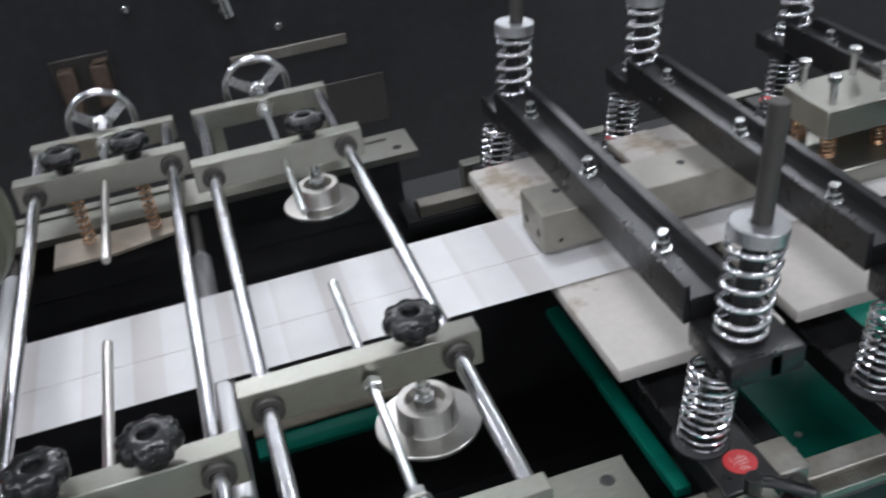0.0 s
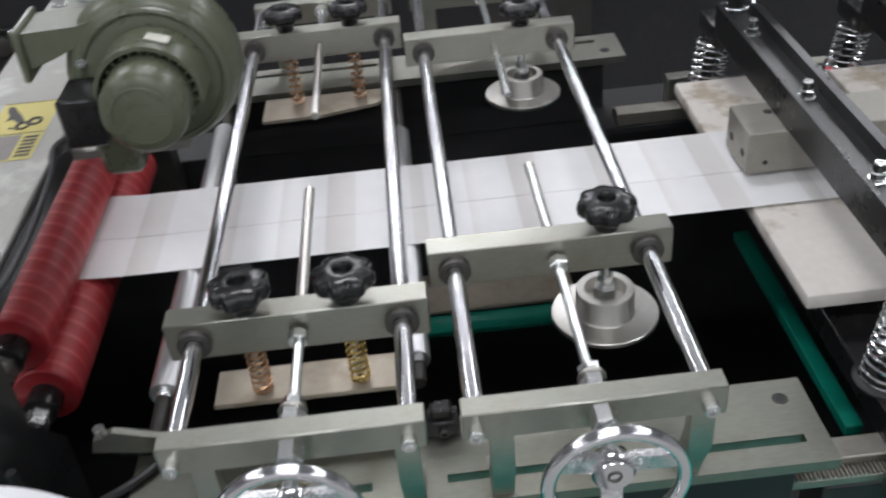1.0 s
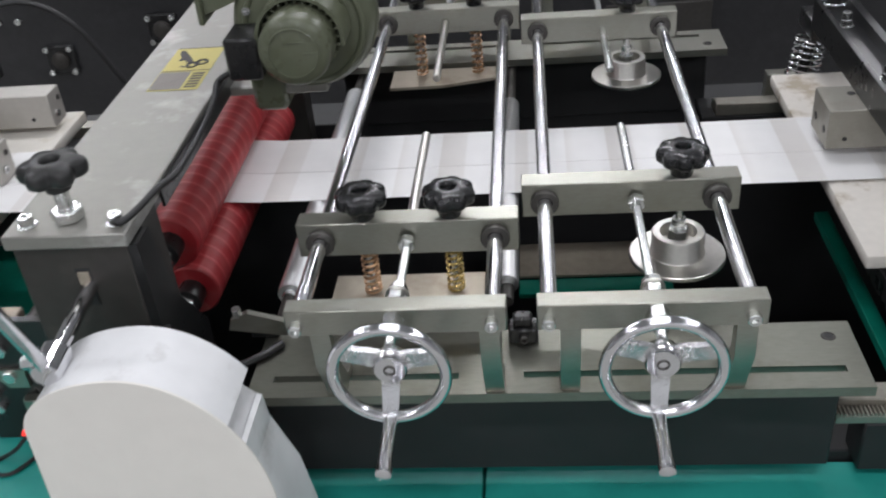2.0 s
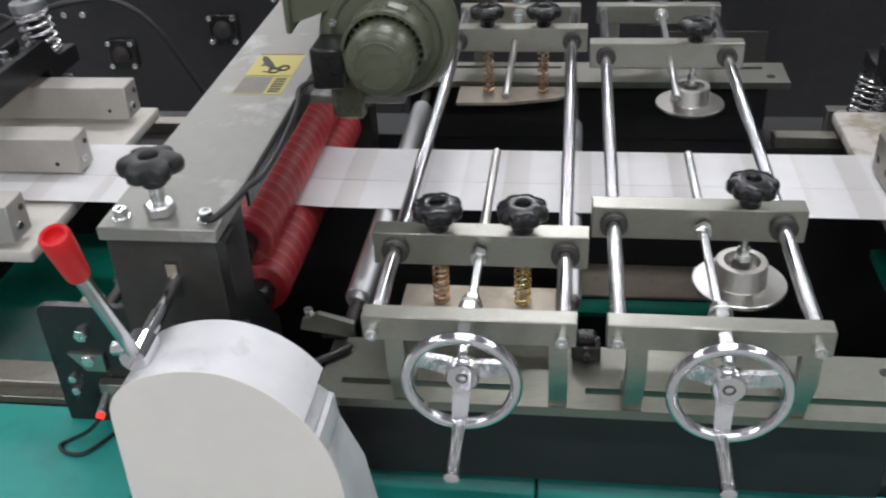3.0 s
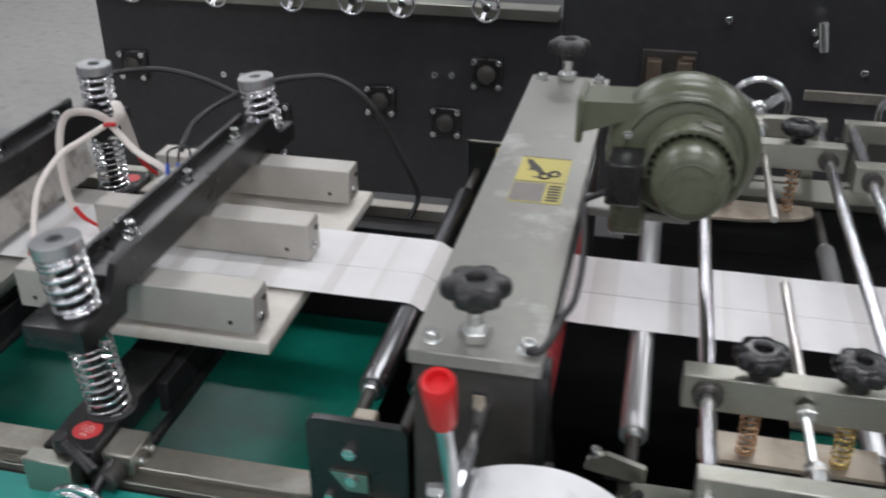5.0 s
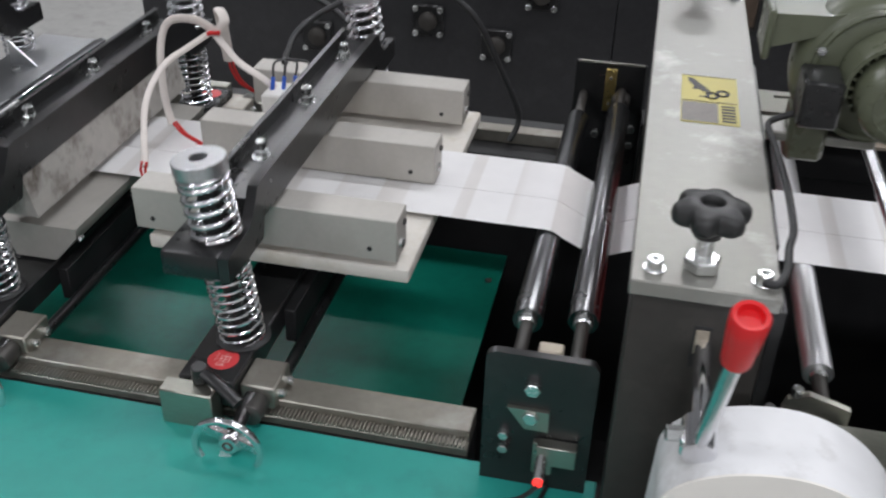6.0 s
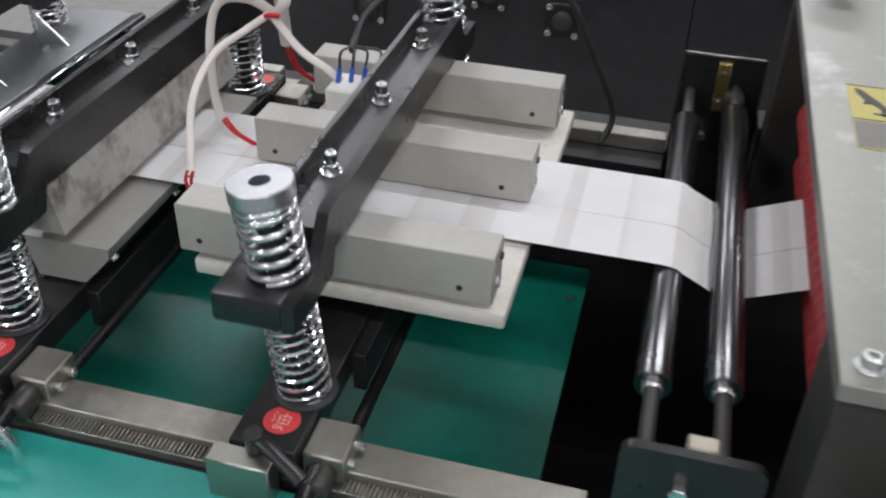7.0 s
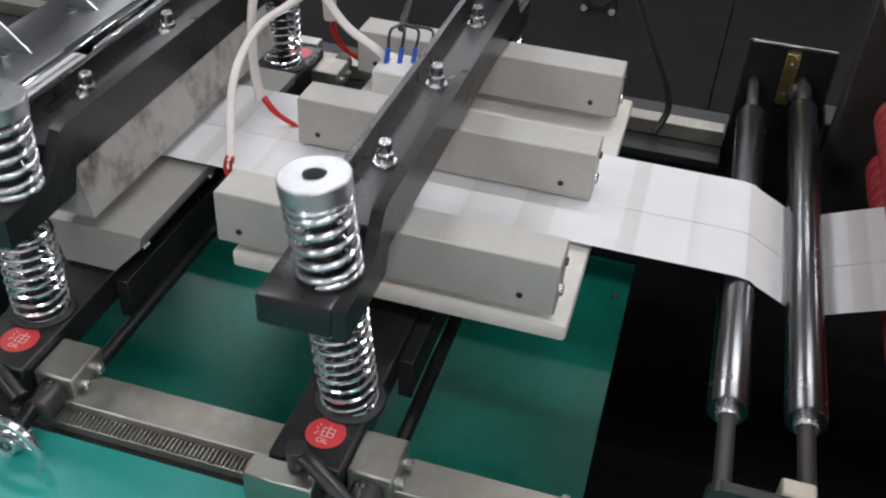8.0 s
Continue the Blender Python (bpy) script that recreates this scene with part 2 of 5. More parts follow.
def part(name, bm, material, parent=None, label="", sharp=38):
    """Links a bmesh (in world metres) as one mesh object, under a thing or a part when given."""
    finish(bm, sharp)
    me = bpy.data.meshes.new(name)
    bm.to_mesh(me)
    bm.free()
    me.transform(UNIT[0])
    me.materials.append(material)
    ob = new(name, me)
    if parent is not None:
        org = ORIGIN[parent.name]
        me.transform(Matrix.Translation(-org))
        ob.parent = parent
        ORIGIN[ob.name] = org
    else:
        ORIGIN[ob.name] = Vector((0, 0, 0))
    if label:
        ob["label"] = label
    return ob


def thing(name, at, label, category, group=""):
    ob = new(name)
    ob.empty_display_size = 0.02
    at = UNIT[0] @ Vector(at)
    ob.location = at
    ORIGIN[ob.name] = Vector(at)
    return tagged(ob, label, category, group)


def solo(name, at, bm, material, label, category, group="", kind=""):
    """A thing that is one mesh."""
    finish(bm)
    me = bpy.data.meshes.new(name)
    bm.to_mesh(me)
    bm.free()
    me.materials.append(material)
    at = UNIT[0] @ Vector(at)
    me.transform(Matrix.Translation(-at) @ UNIT[0])
    ob = new(name, me)
    ob.location = at
    ORIGIN[ob.name] = Vector(at)
    return tagged(ob, label, category, group, kind)


def B():
    return bmesh.new()


def box(bm, x0, x1, y0, y1, z0, z1, bev=0.0012, m=None, seg=1):
    vs = [bm.verts.new((x, y, z)) for x in (x0, x1) for y in (y0, y1) for z in (z0, z1)]
    fs = [bm.faces.new([vs[i] for i in q]) for q in ((0, 1, 3, 2), (4, 6, 7, 5), (0, 4, 5, 1), (2, 3, 7, 6), (0, 2, 6, 4), (1, 5, 7, 3))]
    allv = list(vs)
    if bev:
        es = list({e for f in fs for e in f.edges})
        r = bmesh.ops.bevel(bm, geom=es, offset=bev, segments=seg, affect="EDGES", profile=0.5)
        allv = list({v for f in r["faces"] for v in f.verts} | {v for v in vs if v.is_valid})
    if m is not None:
        for v in allv:
            v.co = m @ v.co
    return bm


def basis(a, b):
    """A frame whose z runs from a to b, at a."""
    a, b = Vector(a), Vector(b)
    q = (b - a).to_track_quat("Z", "Y")
    return Matrix.Translation(a) @ q.to_matrix().to_4x4(), (b - a).length


def lathe(bm, a, b, prof, seg=24, cap=True):
    """Turns a profile of (radius, height along a to b) round that axis."""
    m, _ = basis(a, b)
    rings = []
    for r, h in prof:
        rings.append([bm.verts.new(m @ Vector((r * math.cos(2 * math.pi * i / seg), r * math.sin(2 * math.pi * i / seg), h))) for i in range(seg)])
    for p, q in zip(rings, rings[1:]):
        for i in range(seg):
            bm.faces.new((p[i], p[(i + 1) % seg], q[(i + 1) % seg], q[i]))
    if cap:
        bm.faces.new(rings[0][::-1])
        bm.faces.new(rings[-1])
    return bm


def cyl(bm, a, b, r, seg=20, ch=0.001):
    h = (Vector(b) - Vector(a)).length
    c = min(ch, r * 0.3, h * 0.3)
    return lathe(bm, a, b, [(r - c, 0), (r, c), (r, h - c), (r - c, h)], seg)


def ring(bm, a, b, r0, r1, seg=28):
    """A bored cylinder."""
    h = (Vector(b) - Vector(a)).length
    m, _ = basis(a, b)
    prof = [(r0, 0), (r1 - 0.001, 0), (r1, 0.001), (r1, h - 0.001), (r1 - 0.001, h), (r0, h)]
    rs = [[bm.verts.new(m @ Vector((r * math.cos(2 * math.pi * i / seg), r * math.sin(2 * math.pi * i / seg), z))) for i in range(seg)] for r, z in prof]
    for p, q in zip(rs, rs[1:] + rs[:1]):
        for i in range(seg):
            bm.faces.new((p[i], p[(i + 1) % seg], q[(i + 1) % seg], q[i]))
    return bm


def hexa(bm, a, b, r, turn=0.0):
    h = (Vector(b) - Vector(a)).length
    m, _ = basis(a, b)
    m = m @ pose(0, 0, 0, 0, 0, turn)
    c = r * 0.10
    rows = [(r - c, 0), (r, c), (r, h - c), (r - c, h)]
    rs = [[bm.verts.new(m @ Vector((k * math.cos(math.pi * i / 3), k * math.sin(math.pi * i / 3), z))) for i in range(6)] for k, z in rows]
    for p, q in zip(rs, rs[1:]):
        for i in range(6):
            bm.faces.new((p[i], p[(i + 1) % 6], q[(i + 1) % 6], q[i]))
    bm.faces.new(rs[0][::-1])
    bm.faces.new(rs[-1])
    return bm


def sweep(bm, pts, r, seg=8, closed=False, flat=1.0):
    """A tube along points."""
    pts = [Vector(p) for p in pts]
    n = len(pts)
    rings, up = [], None
    for i, p in enumerate(pts):
        d = (pts[(i + 1) % n] - pts[i - 1]) if closed else (pts[min(i + 1, n - 1)] - pts[max(i - 1, 0)])
        d.normalize()
        if up is None:
            up = Vector((0, 0, 1)) if abs(d.z) < 0.9 else Vector((1, 0, 0))
        s = d.cross(up)
        s.normalize()
        up = s.cross(d)
        rings.append([bm.verts.new(p + s * r * math.cos(2 * math.pi * k / seg) + up * r * flat * math.sin(2 * math.pi * k / seg)) for k in range(seg)])
    for i in range(n if closed else n - 1):
        p, q = rings[i], rings[(i + 1) % n]
        for k in range(seg):
            bm.faces.new((p[k], p[(k + 1) % seg], q[(k + 1) % seg], q[k]))
    if not closed:
        bm.faces.new(rings[0][::-1])
        bm.faces.new(rings[-1])
    return bm


def smooth_path(pts, per=8):
    """Points along a rounded line through the given ones."""
    pts = [Vector(p) for p in pts]
    out = []
    for i in range(len(pts) - 1):
        a, b, c, d = pts[max(i - 1, 0)], pts[i], pts[i + 1], pts[min(i + 2, len(pts) - 1)]
        for k in range(per):
            t = k / per
            out.append(0.5 * (2 * b + (c - a) * t + (2 * a - 5 * b + 4 * c - d) * t * t + (3 * b - a - 3 * c + d) * t ** 3))
    return out + [pts[-1]]


def coil(bm, a, b, radius, wire, turns, seg=8, per=20):
    m, h = basis(a, b)
    pts = []
    n = int(turns * per)
    for i in range(n + 1):
        t = i / n
        e = min(1.0, max(0.0, (t * turns - 0.9) / max(0.1, turns - 1.8)))
        z = wire + (h - 2 * wire) * (0.06 * min(1, t * turns / 0.9) + 0.88 * e + 0.06 * max(0, (t * turns - turns + 0.9) / 0.9))
        an = 2 * math.pi * t * turns
        pts.append(m @ Vector((radius * math.cos(an), radius * math.sin(an), z)))
    return sweep(bm, pts, wire, seg)


def prism(bm, outline, lo, hi, axis="z", m=None):
    """Extrudes an outline of pairs along an axis between lo and hi (pairs are the other two coordinates, in order)."""
    def put(p, h):
        u, v = p
        c = {"z": (u, v, h), "y": (u, h, v), "x": (h, u, v)}[axis]
        return m @ Vector(c) if m is not None else Vector(c)
    a = [bm.verts.new(put(p, lo)) for p in outline]
    b = [bm.verts.new(put(p, hi)) for p in outline]
    n = len(outline)
    bm.faces.new(a[::-1])
    bm.faces.new(b)
    for i in range(n):
        bm.faces.new((a[i], a[(i + 1) % n], b[(i + 1) % n], b[i]))
    return bm


def star(bm, base, tip, r, lobes, depth, h, hub=0.011, hubh=0.016, hole=True):
    """A lobed hand knob: base at the stem, a scalloped head on top."""
    m, _ = basis(base, tip)
    seg = lobes * 12
    rows = [(hub * 0.95, 0, 0), (hub, hubh * 0.2, 0), (hub * 1.05, hubh * 0.7, 0), (r * 0.62, hubh * 0.95, 0.5), (r * 0.88, hubh + h * 0.06, 1), (r * 0.97, hubh + h * 0.2, 1), (r, hubh + h * 0.45, 1),
            (r * 0.985, hubh + h * 0.68, 1), (r * 0.93, hubh + h * 0.86, 1), (r * 0.80, hubh + h * 0.98, 0.7), (r * 0.55, hubh + h * 1.06, 0.2), (r * 0.34, hubh + h * 1.08, 0)]
    if hole:
        rows += [(r * 0.30, hubh + h * 1.05, 0), (r * 0.28, hubh + h * 0.70, 0)]
    rs = []
    for k, z, sc in rows:
        ring_v = []
        for i in range(seg):
            w = 1 - sc * depth * (0.5 - 0.5 * math.cos(lobes * 2 * math.pi * i / seg)) ** 1.6
            an = 2 * math.pi * i / seg
            ring_v.append(bm.verts.new(m @ Vector((k * w * math.cos(an), k * w * math.sin(an), z))))
        rs.append(ring_v)
    for p, q in zip(rs, rs[1:]):
        for i in range(seg):
            bm.faces.new((p[i], p[(i + 1) % seg], q[(i + 1) % seg], q[i]))
    bm.faces.new(rs[0][::-1])
    bm.faces.new(rs[-1])
    return bm


def socket_bolt(bm, a, b, r=0.0065, head=0.008):
    """A socket cap screw whose head sits on a, its axis towards b."""
    m, _ = basis(a, b)
    seg = 16
    prof = [(r, 0), (r, head - 0.001), (r - 0.001, head), (r * 0.5, head), (r * 0.48, head - 0.004)]
    lathe(bm, a, b, prof, seg)
    return bm

# ---- hall ----
solo("floor", (0, 0, -1.0), box(B(), -9, 9, -7, 11, -1.1, -1.0, 0), M_CONCRETE, "worn grey concrete factory floor", "floor", kind="structure")
# Unseen ceiling and walls, kept pale to bounce light onto black tops.
solo("ceiling", (0, 0, 2.9), box(B(), -9, 9, -7, 11, 2.9, 3.0, 0), M_CEIL, "unseen pale grey factory hall ceiling", "ceiling", kind="structure")
for nm, c in (("wall_west", (-9.2, -9, -7, 11)), ("wall_east", (9, 9.2, -7, 11)), ("wall_south", (-9, 9, -7.2, -7)), ("wall_north", (-9, 9, 11, 11.2))):
    solo(nm, ((c[0] + c[1]) / 2, (c[2] + c[3]) / 2, -1), box(B(), *c, -1.0, 2.9, 0), M_WALL, "unseen plain pale factory hall wall", "wall", kind="structure")

# ---- machine base ----
base = thing("machine_base", (0, 0.4, -1.0), "teal and black base frame of a bag machine", "machine")
part("front_cover", box(B(), -1.75, -0.285, -0.20, 0.071, -0.33, -0.212, 0.002), M_TEALCOVER, base, "glossy teal front cover")
part("front_cover", box(B(), -0.283, 0.170, -0.20, 0.078, -0.33, -0.297, 0.002), M_TEALCOVER, base, "glossy teal front cover")
part("front_cover", box(B(), 0.172, 1.75, -0.20, 0.078, -0.33, -0.297, 0.002), M_TEALCOVER, base, "glossy teal front cover")
part("front_panel", box(B(), -1.75, 1.75, -0.198, -0.18, -1.0, -0.33, 0.002), M_TEALCOVER, base, "teal front sheet")
# The front rail's black also carries the interior shadow above the cover.
part("side_rail", box(B(), -1.75, 1.75, 0.082, 0.138, -0.94, -0.284, 0.002), M_BLACKM, base, "black front frame rail with interior shadow in its colour")
part("side_rail", box(B(), -1.75, 1.75, 0.92, 1.02, -0.95, -0.235, 0.002), M_BLACKM, base, "black rear frame rail")
# Darkness of the deep interior is put into this black bottom.
part("bottom_shade", box(B(), -1.75, 1.75, 0.138, 0.92, -0.97, -0.94, 0.001), M_BLACKM, base, "black sheet standing for the interior's shade")
part("rear_apron", box(B(), -1.75, 1.75, 1.02, 1.14, -0.42, -0.40, 0.001), M_BLACKM, base)
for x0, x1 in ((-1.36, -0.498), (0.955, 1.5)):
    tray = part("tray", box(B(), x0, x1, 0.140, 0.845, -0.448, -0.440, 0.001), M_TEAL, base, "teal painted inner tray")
    for bx in (x0 + 0.02, x1 - 0.02):
        for by in (0.34, 0.751):
            part("screw", cyl(B(), (bx, by, -0.440), (bx, by, -0.436), 0.006, 10), M_TURNED, tray)
part("divider", box(B(), 0.662, 0.682, 0.139, 0.522, -0.240, -0.226, 0.001), M_TEAL, base, "teal divider flange")
part("divider", box(B(), 0.207, 0.480, 0.645, 0.690, -0.465, -0.455, 0.001), M_TEAL, base, "teal cross flange")
part("cross_plate", box(B(), 0.207, 0.470, 0.694, 0.800, -0.456, -0.450, 0.001), M_SHOE, base, "beige stained cross plate")
part("rail_support", box(B(), -1.7, -0.432, 0.0735, 0.142, -0.2838, -0.2207, 0.002), M_BLACKM, base, "black rail support")
part("rail_support", box(B(), 0.60, 1.48, 0.050, 0.098, -0.2838, -0.2126, 0.002), M_BLACKM, base, "black rail support")
for x0, x1, z in ((-1.7, -0.412, -0.2207), (0.542, 1.48, -0.2126)):
    part("rail_support", box(B(), x0, x1, 0.830, 0.96, z - 0.012, z, 0.001), M_BLACKM, base, "black rail support")
    part("rail_support", box(B(), x0, x1, 0.925, 0.96, -0.2345, z - 0.0125, 0.001), M_BLACKM, base, "black rail support")


def slotted_plate(name, label, x0, x1, y0, y1, z, slots, sy, hole, mat):
    """A flat steel plate with long slots and one tapped hole."""
    th = thing(name, ((x0 + x1) / 2, (y0 + y1) / 2, z - 0.012), label, "plate")
    bm = B()
    w = 0.005
    box(bm, x0, x1, y0, sy - w, z - 0.012, z, 0)
    box(bm, x0, x1, sy + w, y1, z - 0.012, z, 0)
    xs = [x0] + [v for s in slots for v in s] + [x1]
    for a, b in zip(xs[::2], xs[1::2]):
        box(bm, a, b, sy - w, sy + w, z - 0.012, z, 0)
    bmesh.ops.remove_doubles(bm, verts=bm.verts, dist=1e-5)
    part("plate", bm, mat, th)
    part("hole", ring(B(), (hole[0], hole[1], z - 0.002), (hole[0], hole[1], z + 0.0008), 0.005, 0.008), M_BROWNBLK, th, "dark tapped hole")
    part("hole", cyl(B(), (hole[0], hole[1], z - 0.004), (hole[0], hole[1], z + 0.0004), 0.006, 14), M_BLACKM, th)
    part("support", box(B(), x0 + 0.01, x1 - 0.02, sy + 0.008, y1 - 0.012, z - 0.15, z - 0.0125, 0.002), M_BLACKM, th, "black support bar")
    return th


slotted_plate("front_mounting_plate", "grey slotted steel mounting plate on the front rail", -0.075, 0.582, 0.0, 0.109, -0.112, [(-0.05, 0.155), (0.225, 0.56)], 0.030, (0.555, 0.083), M_MOUNT)
slotted_plate("rear_mounting_plate", "grey slotted steel mounting plate on the rear rail", -0.12, 0.578, 0.838, 0.93, -0.087, [(-0.07, 0.18), (0.25, 0.54)], 0.905, (0.549, 0.866), M_PLATE)
unit(1.0, 0.004, -0.024, 0.007)
sb = thing("stop_block", (0.222, 0.118, -0.119), "small black stop block bolted on the mounting plate", "stop block")
part("block", box(B(), 0.205, 0.238, 0.106, 0.130, -0.1188, -0.100, 0.002), M_BLACK, sb)
part("jaw", box(B(), 0.210, 0.232, 0.110, 0.126, -0.0998, -0.086, 0.003), M_BLACK, sb)
part("bolt", socket_bolt(B(), (0.222, 0.106, -0.110), (0.222, -1, -0.110), 0.0055, 0.006), M_COLLAR, sb, "dark bolt")
unit()


# ---- guide carriages ----
def handwheel(par, x, y, z, sgn, r=0.057, handle=True, turn=270):
    """A chromed dished three-spoke wheel on an axis along y; sgn -1 faces the front."""
    w = part("handwheel", sweep(B(), [(x + r * math.cos(a), y, z + r * math.sin(a)) for a in [2 * math.pi * i / 56 for i in range(56)]], r * 0.115, 14, True), M_CHROME, par, "chromed handwheel rim")
    yh = y - sgn * r * 0.24
    part("hub", lathe(B(), (x, yh - sgn * 0.014, z), (x, yh + sgn * 0.008, z), [(r * 0.24, 0), (r * 0.30, 0.003), (r * 0.33, 0.010), (r * 0.33, 0.018), (r * 0.28, 0.022)], 28), M_CHROME, w, "cast hub")
    part("axle_end", ring(B(), (x, yh + sgn * 0.007, z), (x, yh + sgn * 0.0095, z), 0.0045, 0.0062, 18), M_COLLAR, w)
    for k in range(3):
        m = pose(x, 0, z, 0, -(turn + 120 * k), 0)
        bm = B()
        n = 8
        for i in range(n + 1):
            t = i / n
            u, v = r * (0.25 + 0.72 * t), yh + (y - yh) * (t * t * (3 - 2 * t))
            hw = r * (0.17 - 0.03 * t)
            for q in ((u, v - 0.0038, -hw), (u, v - 0.0038, hw), (u, v + 0.0038, hw), (u, v + 0.0038, -hw)):
                bm.verts.new(m @ Vector(q))
        bm.verts.ensure_lookup_table()
        for i in range(n):
            for k2 in range(4):
                a, b = i * 4 + k2, i * 4 + (k2 + 1) % 4
                bm.faces.new([bm.verts[q] for q in (a, b, b + 4, a + 4)])
        bm.faces.new([bm.verts[q] for q in (3, 2, 1, 0)])
        bm.faces.new([bm.verts[n * 4 + q] for q in range(4)])
        part("spoke", bm, M_CAST, w, "rough cast spoke")
    if handle:
        a = radians(turn)
        hx, hz = x + (r - 0.001) * math.cos(a), z + (r - 0.001) * math.sin(a)
        part("crank_handle", lathe(B(), (hx, y, hz), (hx, y + sgn * 0.075, hz - 0.004), [(0.005, 0), (0.0072, 0.008), (0.0072, 0.060), (0.0080, 0.066), (0.0076, 0.074), (0.003, 0.076)], 18), M_CHROME, w, "chrome crank handle")
    return w


def lead_screw(par, x, z, ya, yb, r=0.0055):
    bm = B()
    d = 1 if yb > ya else -1
    prof, h, n = [], abs(yb - ya), int(abs(yb - ya) / 0.0022)
    for i in range(n):
        prof += [(r, h * i / n), (r - 0.0009, h * (i + 0.5) / n)]
    lathe(bm, (x, ya, z), (x, ya + d * 0.1, z), prof + [(r - 0.001, h)], 12)
    return part("lead_screw", bm, M_BOLT, par, "zinc threaded spindle")


def carriage(xa, xb, yf, yr, kind, label, zf):
    zr = 0.008
    xm = (xa + xb) / 2 + (0 if kind == "shoe" else 0.006)
    c = thing("guide_carriage", (xm, 0.42, -0.119), label, "paper guide", "paper guide carriages")
    for x in (xa, xb):
        part("guide_rod", cyl(B(), (x, -0.014, zr), (x, 0.945, zr), 0.0085, 24), M_ROD, c, "ground steel guide rod")
    part("front_bar", box(B(), xa - 0.012, xb + 0.014, -0.024, -0.002, -0.010, 0.020, 0.0012), M_PLATE, c)
    part("rear_bar", box(B(), xa - 0.012, xb + 0.014, 0.932, 0.953, -0.014, 0.020, 0.0012), M_PLATE, c)
    for x in (xa, xb):
        part("bolt", socket_bolt(B(), (x - 0.001, -0.024, 0.002), (x - 0.001, -1, 0.002), 0.0068, 0.010), M_BOLT, c, "zinc socket bolt")
        part("bolt", socket_bolt(B(), (x, 0.953, 0.002), (x, 2, 0.002), 0.0068, 0.010), M_BOLT, c)
    for x in (xa + 0.010, xb - 0.014):
        part("post", prism(B(), [(-0.021, -0.0102), (-0.021, -0.052), (-0.006, -0.085), (0.004, zf), (0.046, zf), (0.046, zf + 0.008), (0.024, zf + 0.014), (0.006, -0.072), (-0.004, -0.044), (-0.006, -0.0102)], x, x + 0.020, "x"), M_PLATE, c, "curved steel bracket post")
        part("post", box(B(), x, x + 0.020, 0.935, 0.948, -0.3, -0.0142, 0.001), M_PLATE, c, "steel post")
    for side, y0, sgn in (("f", yf, -1), ("r", yr, 1)):
        y1 = y0 + 0.027
        blk = part("sliding_block", box(B(), xa - 0.026, xb + 0.026, y0, y1, zr - 0.020, zr + 0.022, 0.0012), M_PLATE, c, "machined sliding block")
        for x in (xa, xb):
            part("collar", ring(B(), (x, y0 - 0.007, zr), (x, y0 + 0.002, zr), 0.0090, 0.0160), M_COLLAR, blk, "grey bush collar")
        front = sgn < 0
        ye = -0.065 if front else 0.990
        near = -0.002 if front else 0.932
        lead_screw(c, xm, zr - 0.004 if front else zr, ye, (y0 + 0.005) if front else (y1 - 0.005), 0.0050)
        part("thrust_nut", hexa(B(), (xm, near, zr), (xm, near + (0.016 if front else -0.016), zr), 0.0115), M_BOLT, c, "zinc hex nut")
        part("thrust_nut", hexa(B(), (xm, near + (0.020 if front else -0.020), zr), (xm, near + (0.031 if front else -0.031), zr), 0.0105, 12), M_BOLT, c)
        part("washer", cyl(B(), (xm, near + (0.016 if front else -0.016), zr), (xm, near + (0.0195 if front else -0.0195), zr), 0.0125), M_TURNED, c)
        part("outer_nut", hexa(B(), (xm, -0.024 if front else 0.953, zr), (xm, -0.044 if front else 0.973, zr), 0.0120, 8), M_BOLT, c, "zinc hex nut")
        part("lock_nut", hexa(B(), (xm, (y0 - 0.016) if front else (y1 + 0.016), zr), (xm, (y0 - 0.004) if front else (y1 + 0.004), zr), 0.0098, 20), M_BOLT, c)
        tip = 0.380 if front else 0.562
        part("guide_pin", cyl(B(), (xm, y1 if front else y0, zr - 0.002), (xm, tip, zr - 0.004), 0.0058, 16, 0.002), M_TURNED if kind == "shoe" else M_BOLT, c, "round steel pin")
        handwheel(c, xm, -0.080 if front else 1.003, zr - 0.021 if front else zr + 0.006, -1 if front else 1, 0.0535 if front else 0.051, front, 266 if front else 272)
        ym = (y0 + y1) / 2
        if kind == "shoe":
            zs = -0.073 if front else -0.092
            for i, x in enumerate((xm - 0.048, xm + 0.048)):
                sp = M_COPPER if i == 0 or not front else M_YZINC
                part("spring", coil(B(), (x, ym, zs + 0.003), (x, ym, zr - 0.020), 0.0088, 0.0016, 8), sp, c, "copper coloured spring" if sp is M_COPPER else "yellow zinc spring")
                part("spindle", cyl(B(), (x, ym, zs), (x, ym, 0.045), 0.004, 12), M_BOLT, c)
                part("star_knob", star(B(), (x, ym, zr + 0.022), (x + 0.002, ym - 0.003, 1), 0.0300, 8, 0.13, 0.019, 0.013, 0.015), M_KNOB, c, "glossy black lobed knob", 75)
            bm = B()
            x0, x1 = xa + 0.0, xb - 0.004
            if front:
                out = [(x0, ym - 0.014), (x1, ym - 0.014), (x1, ym + 0.035), (x0, ym + 0.035)]
            else:
                out = [(x0 - 0.005, ym - 0.047), (x0 + 0.085, ym - 0.045), (x1 - 0.02, ym - 0.024), (x1, ym - 0.005), (x1, ym + 0.025), (x0 - 0.005, ym + 0.025)]
            prism(bm, out, zs - 0.005, zs)
            part("press_shoe", bm, M_SHOE, c, "stained flat steel shoe")
        else:
            x = xm + 0.052 if front else xm + 0.040
            zs = -0.082
            part("spindle", cyl(B(), (x, ym, zs), (x, ym, 0.04), 0.005, 14), M_BOLT, c)
